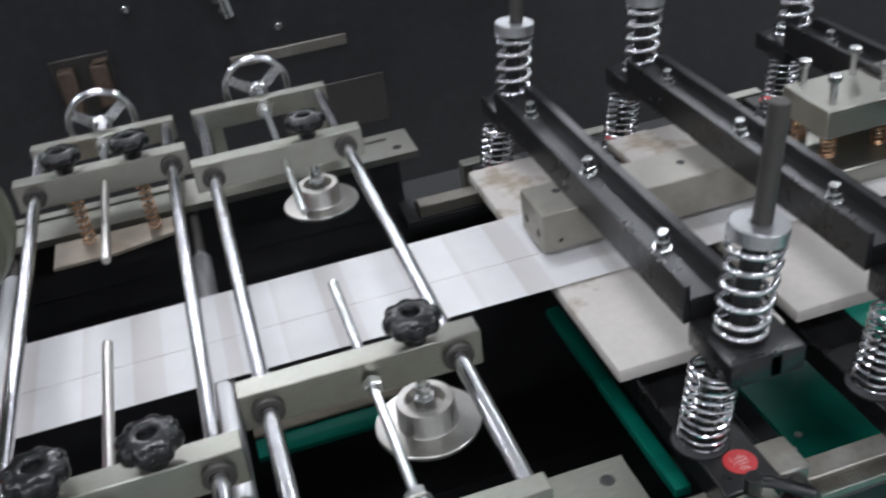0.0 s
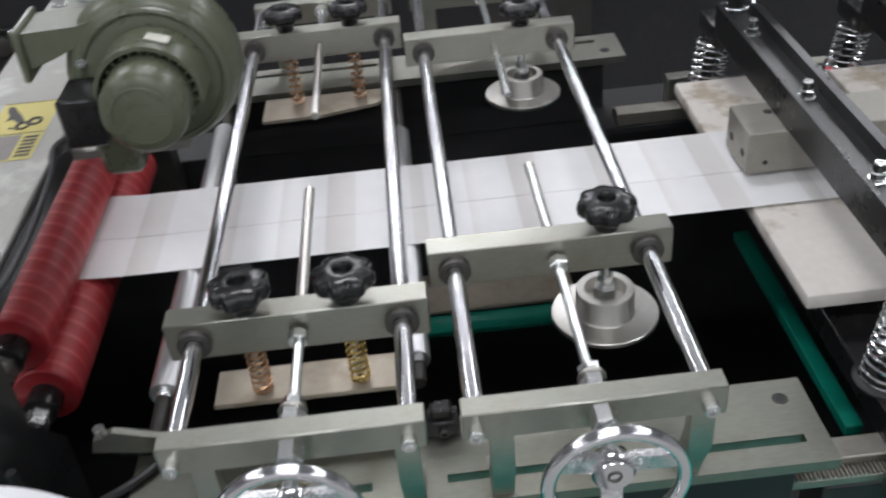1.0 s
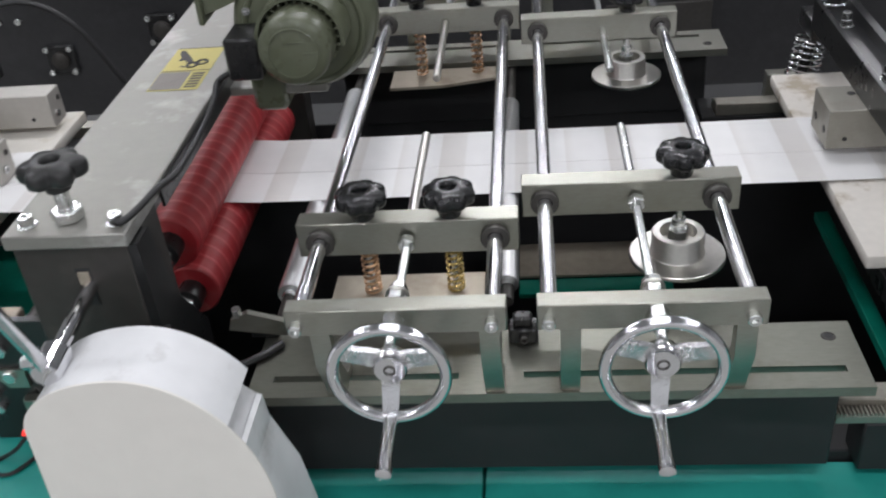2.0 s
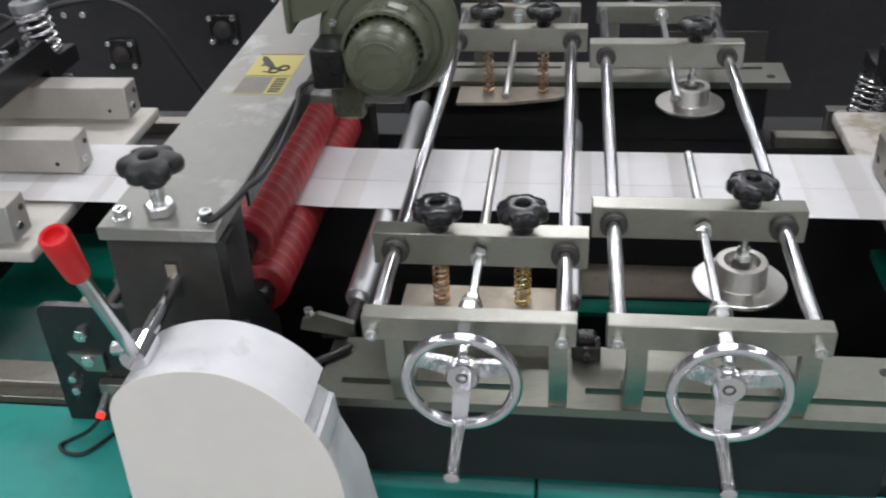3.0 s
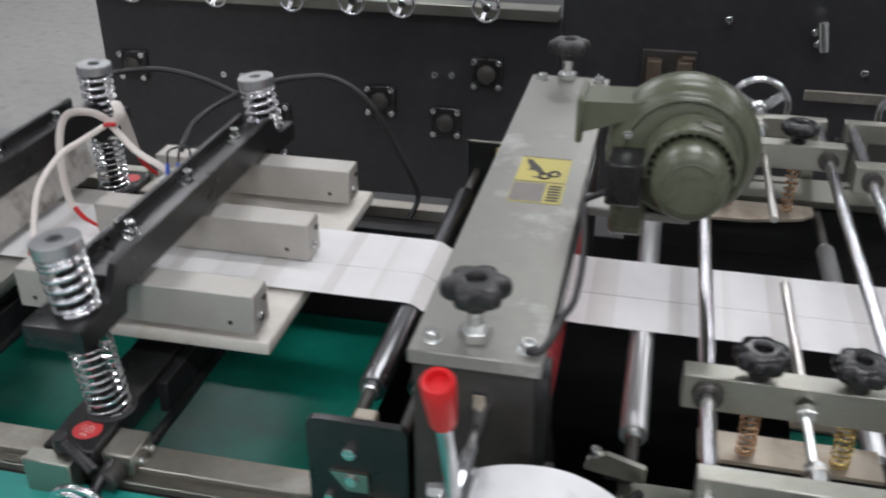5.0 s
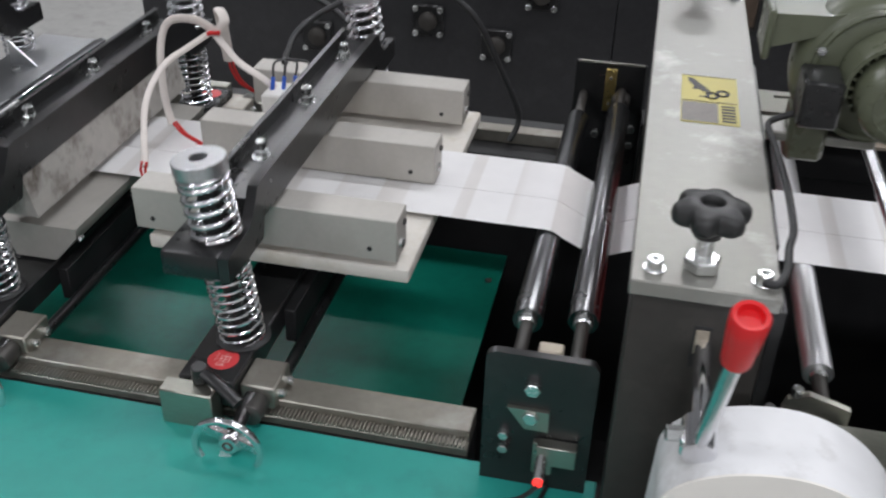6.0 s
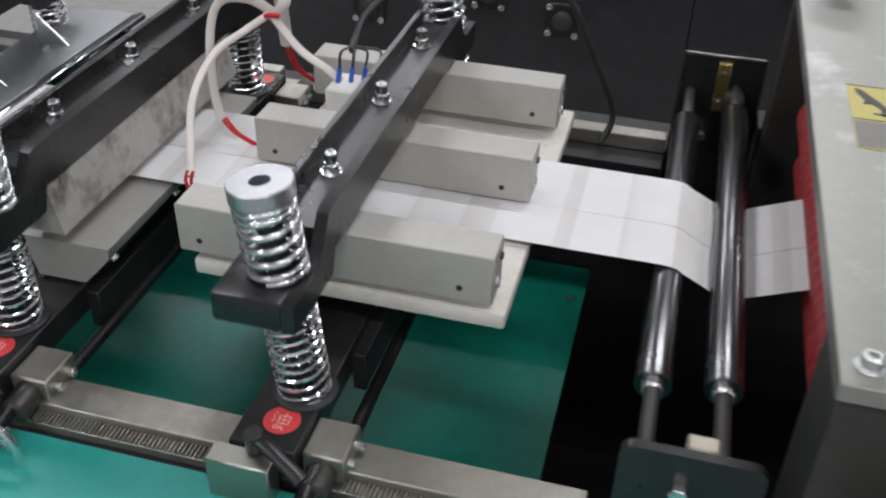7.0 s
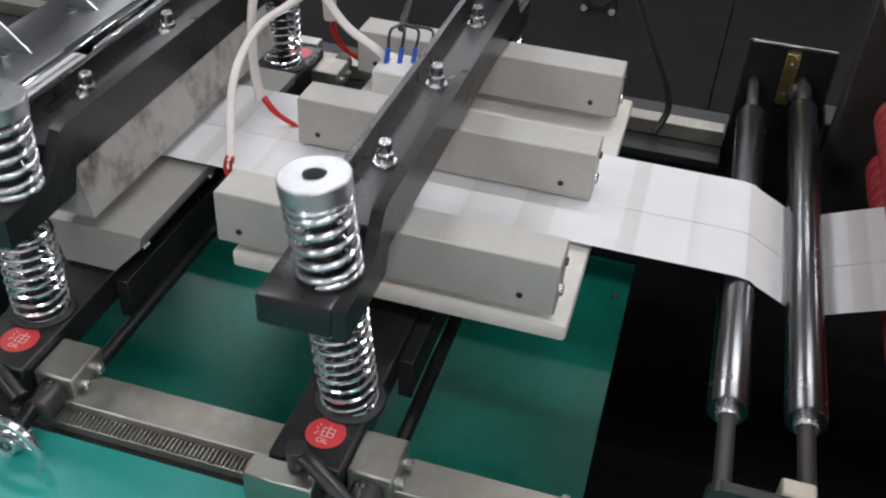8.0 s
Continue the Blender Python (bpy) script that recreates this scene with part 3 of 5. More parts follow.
            part("star_knob", star(B(), (x, ym, zr + 0.022), (x + 0.002, ym - 0.002, 1), 0.0300, 8, 0.13, 0.019, 0.013, 0.015), M_KNOB, c, "glossy black lobed knob", 75)
            dk = part("disc", lathe(B(), (x, ym, zs), (x, ym, 1), [(0.054, 0), (0.056, 0.001), (0.056, 0.005), (0.055, 0.006), (0.0325, 0.0072), (0.0312, 0.009), (0.0305, 0.034), (0.0295, 0.0355), (0.0215, 0.0355), (0.0205, 0.020)], 48), M_TURNED, c, "turned steel creasing disc")
            part("nut", hexa(B(), (x, ym, zs + 0.020), (x, ym, zs + 0.040), 0.0120, 10), M_BOLT, dk, "zinc hex nut")
            part("nut", hexa(B(), (x, ym, zs + 0.044), (x, ym, zs + 0.054), 0.0085, 10), M_BOLT, dk)
    return c


carriage(0.006, 0.199, 0.121, 0.787, "shoe", "steel paper guide carriage with spring shoes and handwheels", -0.1118)
carriage(0.254, 0.446, 0.1895, 0.7165, "disc", "steel paper guide carriage with turned discs and handwheels", -0.1118)

# ---- idler rollers under the strip ----
def idler(name, x, z, y0, y1, r, mat, label, s0, s1, rs=0.008):
    th = thing(name, (x, (s0 + s1) / 2, z), label, "roller")
    part("roller_tube", lathe(B(), (x, y0, z), (x, y1, z), [(r * 0.72, 0.0), (r - 0.001, 0), (r, 0.0015), (r, y1 - y0 - 0.0015), (r - 0.001, y1 - y0), (r * 0.72, y1 - y0)], 32), mat, th)
    part("end_cap", lathe(B(), (x, y0 - 0.010, z), (x, y0 + 0.004, z), [(rs * 1.2, 0), (r * 0.62, 0.002), (r * 0.62, 0.013)], 20), M_BOLT, th, "zinc nut and bearing end")
    part("end_cap", lathe(B(), (x, y1 + 0.010, z), (x, y1 - 0.004, z), [(rs * 1.2, 0), (r * 0.62, 0.002), (r * 0.62, 0.013)], 20), M_BOLT, th)
    part("shaft", cyl(B(), (x, s0, z), (x, s1, z), rs, 14), M_BROWNBLK, th, "dark steel shaft")
    return th


idler("idler_roller", -0.063, -0.1138, 0.190, 0.775, 0.0168, M_ALUROLL, "bright aluminium idler roller under the paper strip", 0.13, 0.93)
idler("idler_roller", 0.206, -0.1110, 0.196, 0.705, 0.0140, M_ALUROLL, "bright aluminium idler roller under the paper strip", 0.16, 0.93)
idler("tension_roller", -0.389, -0.1182, 0.216, 0.795, 0.0185, M_ROLL, "dark polished tension roller below the paper strip", 0.06, 0.905)
idler("tension_roller", -0.324, -0.1066, 0.213, 0.815, 0.0185, M_ROLL, "dark polished tension roller over the paper strip", 0.06, 0.905)
unit()
unit(1.0, 0.003, -0.022, 0.007)
brk = thing("idler_bracket", (-0.09, 0.14, -0.12), "small steel angle bracket holding the idler roller", "bracket")
part("plate", prism(B(), [(-0.116, -0.100), (-0.112, -0.086), (-0.092, -0.077), (-0.050, -0.090), (-0.050, -0.110)], 0.118, 0.126, "y"), M_PLATE, brk)
part("post", box(B(), -0.094, -0.062, 0.1265, 0.1315, -0.1188, -0.088, 0.001), M_BLACK, brk, "black bracket post")
part("bolt", hexa(B(), (-0.104, 0.122, -0.083), (-0.104, 0.122, -0.072), 0.006), M_BOLT, brk)

# ---- tension roller brackets ----
unit(0.95, -0.008, -0.043, 0.055)
nb = thing("roller_bracket", (-0.36, 0.10, -0.26), "black steel side bracket holding the tension rollers", "bracket")
bm = B()
out = [(-0.425, -0.28)] + [(-0.413 + 0.012 * math.cos(a), -0.108 + 0.012 * math.sin(a)) for a in [math.pi - i * math.pi / 10 for i in range(6)]] + \
      [(-0.317 + 0.012 * math.cos(a), -0.108 + 0.012 * math.sin(a)) for a in [math.pi / 2 - i * math.pi / 10 for i in range(6)]] + [(-0.305, -0.28)]
prism(bm, out, 0.096, 0.106, "y")
part("plate", bm, M_BLACK, nb)
for bx, bz, s in ((-0.372, -0.135, 0.009), (-0.372, -0.175, 0.009), (-0.400, -0.205, 0.006), (-0.400, -0.225, 0.006), (-0.345, -0.22, 0.007)):
    part("bolt", hexa(B(), (bx, 0.096, bz), (bx, 0.086, bz), s), M_BOLT, nb, "zinc hex bolt")
part("clip", prism(B(), [(-0.398, -0.165), (-0.352, -0.165), (-0.352, -0.192), (-0.378, -0.192)], 0.090, 0.0955, "y"), M_PLATE, nb, "bright steel clip plate")
part("clip", box(B(), -0.362, -0.318, 0.080, 0.095, -0.232, -0.205, 0.001), M_PLATE, nb, "bright steel clip plate")
part("clamp_block", box(B(), -0.372, -0.345, 0.107, 0.125, -0.130, -0.095, 0.002), M_SHOE, nb, "small grey clamp block")
unit(1.04, 0.012, 0.030, 0.012)
fb = thing("roller_bracket", (-0.345, 0.85, -0.26), "black steel rear bracket with a bent top edge", "bracket")
part("plate", box(B(), -0.405, -0.285, 0.842, 0.850, -0.30, -0.066, 0.003), M_BLACK, fb)
part("top_flange", box(B(), -0.400, -0.290, 0.838, 0.8418, -0.068, -0.064, 0.001), M_PLATE, fb, "bright bent top edge")
part("strip", box(B(), -0.352, -0.334, 0.834, 0.8415, -0.150, -0.075, 0.001), M_YZINC, fb, "brass coloured slotted strip")
for bz in (-0.09, -0.135):
    part("screw", cyl(B(), (-0.343, 0.8338, bz), (-0.343, 0.8318, bz), 0.003, 10), M_BOLT, fb)
for bx, bz in ((-0.30, -0.175), (-0.30, -0.205), (-0.255, -0.17), (-0.25, -0.20), (-0.36, -0.19)):
    part("bolt", hexa(B(), (bx, 0.834 if bx < -0.27 else 0.80, bz), (bx, 0.822 if bx < -0.27 else 0.79, bz), 0.0075), M_BOLT, fb)
part("shaft_cap", lathe(B(), (-0.323, 0.8415, -0.128), (-0.323, 0.815, -0.128), [(0.016, 0), (0.016, 0.018), (0.012, 0.024), (0.006, 0.026)], 18), M_COLLAR, fb, "dark shaft cap")
part("edge_plate", prism(B(), [(-0.256, -0.30), (-0.256, -0.05), (-0.246, 0.055), (-0.200, 0.055), (-0.200, -0.30)], 0.865, 0.871, "y"), M_BLACK, fb, "black plate with a worn edge")
part("worn_edge", sweep(B(), [(-0.2565, 0.863, -0.20), (-0.2565, 0.863, -0.05), (-0.2465, 0.863, 0.055)], 0.0018, 6), M_PLATE, fb, "bright worn edge")
for bx, bz in ((-0.235, -0.02), (-0.225, -0.06), (-0.238, -0.10), (-0.222, -0.13), (-0.236, 0.03)):
    part("hole", cyl(B(), (bx, 0.8652, bz), (bx, 0.8635, bz), 0.0035, 10), M_COLLAR, fb)
part("lug", box(B(), -0.285, -0.235, 0.80, 0.86, -0.30, -0.15, 0.002), M_BLACKM, fb, "black lug")

unit()
# ---- red feed rollers ----
def red_roller(x, z, r, label):
    th = thing("feed_roller", (x, 0.52, z), label, "roller", "red feed rollers")
    part("rubber_cover", lathe(B(), (x, 0.228, z), (x, 0.733, z), [(r * 0.6, 0), (r - 0.002, 0), (r, 0.002), (r, 0.503), (r - 0.002, 0.505), (r * 0.6, 0.505)], 56), M_RED, th)
    part("shaft", cyl(B(), (x, 0.08, z), (x, 0.80, z), 0.011, 20), M_BLACK, th, "black shaft")
    part("shaft_collar", lathe(B(), (x, 0.198, z), (x, 0.2285, z), [(0.013, 0), (0.018, 0.003), (0.018, 0.032)], 24), M_BLACK, th, "black collar")
    part("shaft_nut", hexa(B(), (x, 0.176, z), (x, 0.198, z), 0.014), M_BOLT, th, "steel nut")
    return th


red_top = red_roller(-0.215, -0.0560, 0.0360, "red rubber upper feed roller with pale spiral turns")
red_low = red_roller(-0.203, -0.1295, 0.0360, "red rubber lower feed roller with pale spiral turns")

# ---- bridge beam over the feed rollers ----
br = thing("bridge_beam", (-0.227, 0.41, -0.28), "grey steel bridge plate over the red rollers with housings", "beam")
part("top_plate", box(B(), -0.284, -0.155, 0.006, 0.842, 0.083, 0.099, 0.0015), M_BEAM, br, "worn grey top plate")
for y0, y1 in ((0.012, 0.100), (0.792, 0.838)):
    h = part("bearing_housing", box(B(), -0.280, -0.160, y0, y1, -0.30, 0.083, 0.0015), M_BROWNBLK, br, "dark steel bearing housing")
    part("slot", box(B(), -0.222, -0.206, y0 - 0.0006, y0 + 0.002, 0.010, 0.056, 0.0002), M_BLACKM, h, "dark slot")
    part("slide_block", box(B(), -0.220, -0.208, y0 - 0.002, y0 + 0.001, 0.026, 0.052, 0.0005), M_SHOE, h)
part("side_guard", prism(B(), [(0.012, 0.082), (0.046, 0.082), (0.070, -0.02), (0.130, -0.10), (0.130, -0.26), (0.016, -0.26), (0.012, -0.02)], -0.1595, -0.1490, "x"), M_BLACK, br, "black side guard plate")
part("trim", sweep(B(), smooth_path([(-0.172, 0.022, 0.1035), (-0.160, 0.020, 0.105), (-0.151, 0.045, 0.106), (-0.146, 0.085, 0.104), (-0.138, 0.130, 0.100), (-0.138, 0.215, 0.100), (-0.144, 0.300, 0.102), (-0.150, 0.345, 0.108), (-0.132, 0.350, 0.118), (-0.120, 0.352, 0.122)], 8), 0.0038, 10), M_CABLE, br, "black cable along the beam")
part("edge_strip", box(B(), -0.1548, -0.1510, 0.104, 0.56, 0.070, 0.094, 0.001), M_BLACK, br, "black edge strip beside the plate")
part("drip_cable", sweep(B(), smooth_path([(-0.143, 0.010, -0.02), (-0.138, 0.016, -0.09), (-0.115, 0.035, -0.107), (-0.075, 0.060, -0.106), (-0.05, 0.085, -0.106)], 8), 0.0048, 8), M_CABLE, br, "black cable")
for y in (0.028, 0.816):
    for x in (-0.264, -0.171):
        part("bolt", socket_bolt(B(), (x, y, 0.099), (x, y, 1), 0.0075, 0.011), M_BOLT, br, "zinc socket bolt")
        part("washer", cyl(B(), (x, y, 0.099), (x, y, 0.1005), 0.0105, 18, 0.0004), M_BOLT, br)
    part("stud", lathe(B(), (-0.224, y + 0.010, 0.099), (-0.224, y + 0.010, 1), [(0.008, 0), (0.008, 0.012), (0.0075, 0.013), (0.008, 0.0145), (0.0075, 0.016), (0.008, 0.0175), (0.0075, 0.019), (0.008, 0.021), (0.0075, 0.023), (0.008, 0.025), (0.008, 0.05)], 16), M_BOLT, br, "zinc threaded stud")
    part("hex_nut", hexa(B(), (-0.224, y + 0.010, 0.0995), (-0.224, y + 0.010, 0.112), 0.0165, 15), M_BOLT, br, "large zinc nut")
    part("star_knob", star(B(), (-0.224, y + 0.010, 0.134), (-0.2245, y + 0.0095, 1), 0.0345, 6, 0.24, 0.020, 0.013, 0.012), M_KNOBM, br, "matt black six-lobed knob", 62)
unit(1.0, -0.003, 0.347 - 0.356 * 1.117, 0.0, sy=1.117)
lab = part("warning_label", box(B(), -0.243, -0.176, 0.356, 0.484, 0.0992, 0.0996, 0), M_YELLOW, br, "yellow hand hazard label")
part("grey_print", box(B(), -0.242, -0.200, 0.358, 0.408, 0.0997, 0.0999, 0), M_LABELGREY, lab, "grey block of small print")
bm = B()
for k in range(6):
    box(bm, -0.196, -0.180, 0.362 + k * 0.0075, 0.3665 + k * 0.0075, 0.0997, 0.0999, 0)
part("print_bars", bm, M_INK, lab)
bm = B()
prism(bm, [(-0.236, 0.476), (-0.229, 0.474), (-0.213, 0.450), (-0.206, 0.436), (-0.213, 0.434), (-0.222, 0.444), (-0.230, 0.442), (-0.228, 0.452), (-0.234, 0.464)], 0.0997, 0.0999)
for cx, cy in ((-0.206, 0.428), (-0.194, 0.436)):
    ring(bm, (cx, cy, 0.0997), (cx, cy, 0.0999), 0.004, 0.0085, 20)
prism(bm, [(-0.222, 0.424), (-0.204, 0.419), (-0.203, 0.422), (-0.221, 0.427)], 0.0997, 0.0999)
part("pictogram", bm, M_INK, lab, "black hand and rollers symbol")
bm = B()
for a, b in (((-0.242, 0.483), (-0.177, 0.4815)), ((-0.242, 0.412), (-0.177, 0.4105))):
    box(bm, a[0], b[0], b[1], a[1], 0.0997, 0.0999, 0)
part("border", bm, M_INK, lab)

unit()

# ---- blower motor ----
unit(1.0, -0.001, -0.016, 0.010)
mo = thing("blower_motor", (-0.02, 0.40, 0.02), "olive green blower motor mounted above the feed rollers", "motor")
mx, mz = -0.030, 0.155
part("end_cover", lathe(B(), (mx, 0.298, mz), (mx, 0.345, mz), [(0.030, 0), (0.038, 0.002), (0.042, 0.006), (0.0435, 0.012), (0.0435, 0.047)], 40), M_OLIVE, mo, "olive round end cover")
bm = B()
ring(bm, (mx, 0.2965, mz), (mx, 0.2985, mz), 0.0285, 0.031, 36)
box(bm, mx - 0.010, mx + 0.012, 0.2968, 0.2985, mz + 0.012, mz + 0.014, 0)
box(bm, mx + 0.012, mx + 0.030, 0.2968, 0.2985, mz - 0.002, mz, 0)
part("cast_mark", bm, M_OLIVE, mo)
bm = B()
lathe(bm, (mx, 0.345, mz), (mx, 0.395, mz), [(0.0425, 0), (0.0425, 0.05)], 40)
body = part("finned_body", bm, M_OLIVE, mo, "finned olive motor body")
for k in range(28):
    part("fin", box(B(), 0.0426, 0.0475, 0.346, 0.394, -0.0015, 0.0015, 0, pose(mx, 0, mz, 0, 360 * k / 28, 0)), M_OLIVE, body)
bm = B()
n = 30
pr = []
for i in range(n + 1):
    a = radians(-10 + 200 * i / n)
    pr.append((a, 0.0520))
va = [[bm.verts.new((mx + r * math.cos(a), y, mz + r * math.sin(a))) for a, _ in pr] for r, y in ((0.050, 0.338), (0.0545, 0.338), (0.0545, 0.392), (0.050, 0.392))]
for k in range(4):
    p, q = va[k], va[(k + 1) % 4]
    for i in range(n):
        bm.faces.new((p[i], p[i + 1], q[i + 1], q[i]))
for i in (0, n):
    bm.faces.new([va[k][i] for k in range(4)])
part("fan_shroud", bm, M_OLIVE, mo, "curved olive shroud")
part("name_plate", box(B(), -0.012, 0.012, -0.001, 0.001, -0.009, 0.009, 0.0003, pose(mx + 0.018, 0.36, mz + 0.0525, 90, 0, 0) @ pose(0, 0, 0, 0, 0, -19)), M_PLATE, mo, "bright steel rating plate")
vx, vz = -0.036, 0.150
bm = B()
seg, prof = 56, [(0.3, 0.395), (0.62, 0.395), (0.86, 0.399), (0.97, 0.410), (1.0, 0.425), (1.0, 0.442), (0.97, 0.457), (0.86, 0.466), (0.3, 0.468)]
rs = []
for k, y in prof:
    row = []
    for i in range(seg):
        a = 2 * math.pi * i / seg
        rr = 0.085 + 0.012 * ((a / (2 * math.pi) + 0.35) % 1.0)
        row.append(bm.verts.new((vx + k * rr * math.cos(a), y, vz + k * rr * math.sin(a))))
    rs.append(row)
for p, q in zip(rs, rs[1:]):
    for i in range(seg):
        bm.faces.new((p[i], p[(i + 1) % seg], q[(i + 1) % seg], q[i]))
bm.faces.new(rs[0][::-1])
bm.faces.new(rs[-1])
part("scroll_case", bm, M_OLIVE, mo, "olive blower scroll case")
part("rim", sweep(B(), [(vx + 0.074 * math.cos(a), 0.3975, vz + 0.074 * math.sin(a)) for a in [2 * math.pi * i / 48 for i in range(48)]], 0.004, 8, True), M_OLIVE, mo)
bm = B()
prism(bm, [(-0.160, 0.172), (-0.160, 0.211), (-0.10, 0.213), (-0.06, 0.225), (-0.05, 0.18), (-0.105, 0.192), (-0.135, 0.180)], 0.402, 0.462, "y")
part("outlet", bm, M_OLIVE, mo, "olive rectangular outlet")
part("outlet_flange", box(B(), -0.168, -0.160, 0.394, 0.470, 0.160, 0.216, 0.002), M_OLIVE, mo, "olive outlet flange")
part("bolt", hexa(B(), (-0.105, 0.392, 0.176), (-0.105, 0.402, 0.176), 0.006), M_BOLT, mo, "zinc bolt")
part("terminal_box", box(B(), -0.124, -0.082, 0.335, 0.392, 0.108, 0.162, 0.003), M_BLACK, mo, "black terminal box")
part("mount_foot", box(B(), -0.120, -0.075, 0.40, 0.455, 0.036, 0.10, 0.006), M_OLIVE, mo, "olive motor foot")
part("mount_arm", box(B(), -0.165, -0.02, 0.405, 0.450, 0.058, 0.070, 0.002), M_BEAM, mo, "grey mounting arm")

# ---- white chain guard ----
unit(1.0, 0.006, -0.029, -0.006)
wg = thing("chain_guard", (-0.133, -0.05, -0.285), "white painted sheet metal chain guard with a rounded top", "guard")
cx = -0.148
arc = [(cx + 0.126 * math.cos(a), -0.130 + 0.161 * math.sin(a)) for a in [math.pi / 2 * i / 18 for i in range(19)]]
arc += [(cx - 0.098 * math.sin(a), -0.030 + 0.061 * math.cos(a)) for a in [math.pi / 2 * i / 12 for i in range(1, 13)]]
out = [(cx + 0.126, -0.284)] + arc + [(cx - 0.106, -0.284)]
band = [p for p in arc if p[0] < cx + 0.103] + [(cx - 0.106, -0.284)]
inner = [(cx + (x - cx) * 0.96, z - 0.004) for x, z in band]
part("cover", prism(B(), band + inner[::-1], -0.098, -0.016, "y"), M_WHITE, wg, "white curved cover")
part("front_sheet", prism(B(), [(cx + (x - cx) * 1.010, z + 0.0015 if z > -0.2 else z) for x, z in out], -0.1005, -0.0982, "y"), M_CREAM, wg, "cream white front sheet")
part("side_wall", prism(B(), [(cx + 0.075, -0.040), (cx + 0.098, -0.062), (cx + 0.106, -0.092), (cx + 0.128, -0.150), (cx + 0.147, -0.2835), (cx + 0.118, -0.2835), (cx + 0.100, -0.150), (cx + 0.060, -0.060)], -0.0975, -0.012, "y"), M_WHITE, wg, "white painted side wall")
part("lip", prism(B(), [(cx + 0.0995, -0.058), (cx + 0.1045, -0.060), (cx + 0.1075, -0.092), (cx + 0.1030, -0.092)], -0.098, -0.016, "y"), M_WHITE, wg, "folded edge of the cover")
part("foot_flange", box(B(), -0.27, 0.035, -0.12, -0.002, -0.2848, -0.281, 0.001), M_WHITE, wg, "white foot flange")

# ---- lever with a red grip ----
unit(1.0, 0.010, -0.042, 0.003)
lv = thing("clamp_lever", (-0.222, 0.0, 0.02), "steel lever with a red plastic grip beside the guard", "lever")
part("spindle", cyl(B(), (-0.221, 0.062, 0.032), (-0.223, -0.062, 0.016), 0.0080, 20), M_CHROME, lv, "chrome spindle")
part("clamp_hub", cyl(B(), (-0.2225, -0.034, 0.020), (-0.2235, -0.068, 0.015), 0.0150, 28, 0.002), M_CHROME, lv, "chrome clamp hub")
part("arm", cyl(B(), (-0.223, -0.060, 0.018), (-0.220, -0.125, 0.168), 0.0068, 16), M_ROD, lv, "steel arm")
part("grip", lathe(B(), (-0.220, -0.119, 0.152), (-0.220, -0.137, 0.204), [(0.0100, 0), (0.0108, 0.003), (0.0130, 0.040), (0.0133, 0.052), (0.0120, 0.0545), (0.0092, 0.054), (0.008, 0.049)], 28), M_REDGRIP, lv, "red plastic grip")
part("pinch_bolt", hexa(B(), (-0.236, -0.052, 0.020), (-0.250, -0.054, 0.020), 0.0070), M_BOLT, lv, "zinc pinch bolt")
unit()
solo("earth_wire", (-0.37, 0.02, -0.209), sweep(B(), smooth_path([(-0.3455, 0.006, -0.1695), (-0.362, 0.002, -0.186), (-0.392, 0.010, -0.2085), (-0.402, -0.002, -0.2085), (-0.388, -0.014, -0.2085), (-0.366, -0.012, -0.2085), (-0.345, 0.022, -0.2085), (-0.338, 0.046, -0.2085)], 8), 0.0025, 8), M_CABLE, "thin black wire loop lying on the teal cover", "wire")

unit()
sn = thing("proximity_sensor", (-0.345, 0.035, -0.16), "small steel sensor with a glowing red lamp", "sensor")
part("barrel", cyl(B(), (-0.345, 0.048, -0.150), (-0.345, 0.012, -0.166), 0.0062, 16), M_BOLT, sn, "threaded steel barrel")
part("lock_nut", hexa(B(), (-0.345, 0.044, -0.1518), (-0.345, 0.038, -0.1545), 0.0095), M_BOLT, sn, "zinc nut")
part("lamp", cyl(B(), (-0.3452, 0.0125, -0.1655), (-0.3455, 0.006, -0.1685), 0.0052, 16), M_REDLAMP, sn, "red glowing end lamp")
part("holder", box(B(), -0.356, -0.334, 0.040, 0.0478, -0.185, -0.142, 0.001), M_PLATE, sn, "bent steel holder")
unit()
# ---- paper strip ----
ps = thing("paper_strip", (0, 0.43, -0.082), "long white paper bag strip with pale tan bands and a crease", "paper")
bm = B()
prof = [(-1.80, -0.0962), (-0.402, -0.0962), (-0.392, -0.0966), (-0.381, -0.0985), (-0.372, -0.1045), (-0.342, -0.1195), (-0.334, -0.1232), (-0.326, -0.1252), (-0.318, -0.1254), (-0.308, -0.1235), (-0.238, -0.0948), (-0.224, -0.0928), (-0.208, -0.0926), (-0.186, -0.0940), (-0.15, -0.0962), (-0.063, -0.0965), (0.206, -0.0965), (0.55, -0.0965), (1.72, -0.0965)]
dense = []
for (xa, za), (xb, zb) in zip(prof, prof[1:]):
    k = max(1, int((xb - xa) / 0.02))
    for i in range(k):
        t = i / k
        dense.append((xa + (xb - xa) * t, za + (zb - za) * t))
dense.append(prof[-1])
Y0, Y1 = 0.3920, 0.5820
YC = 0.4740


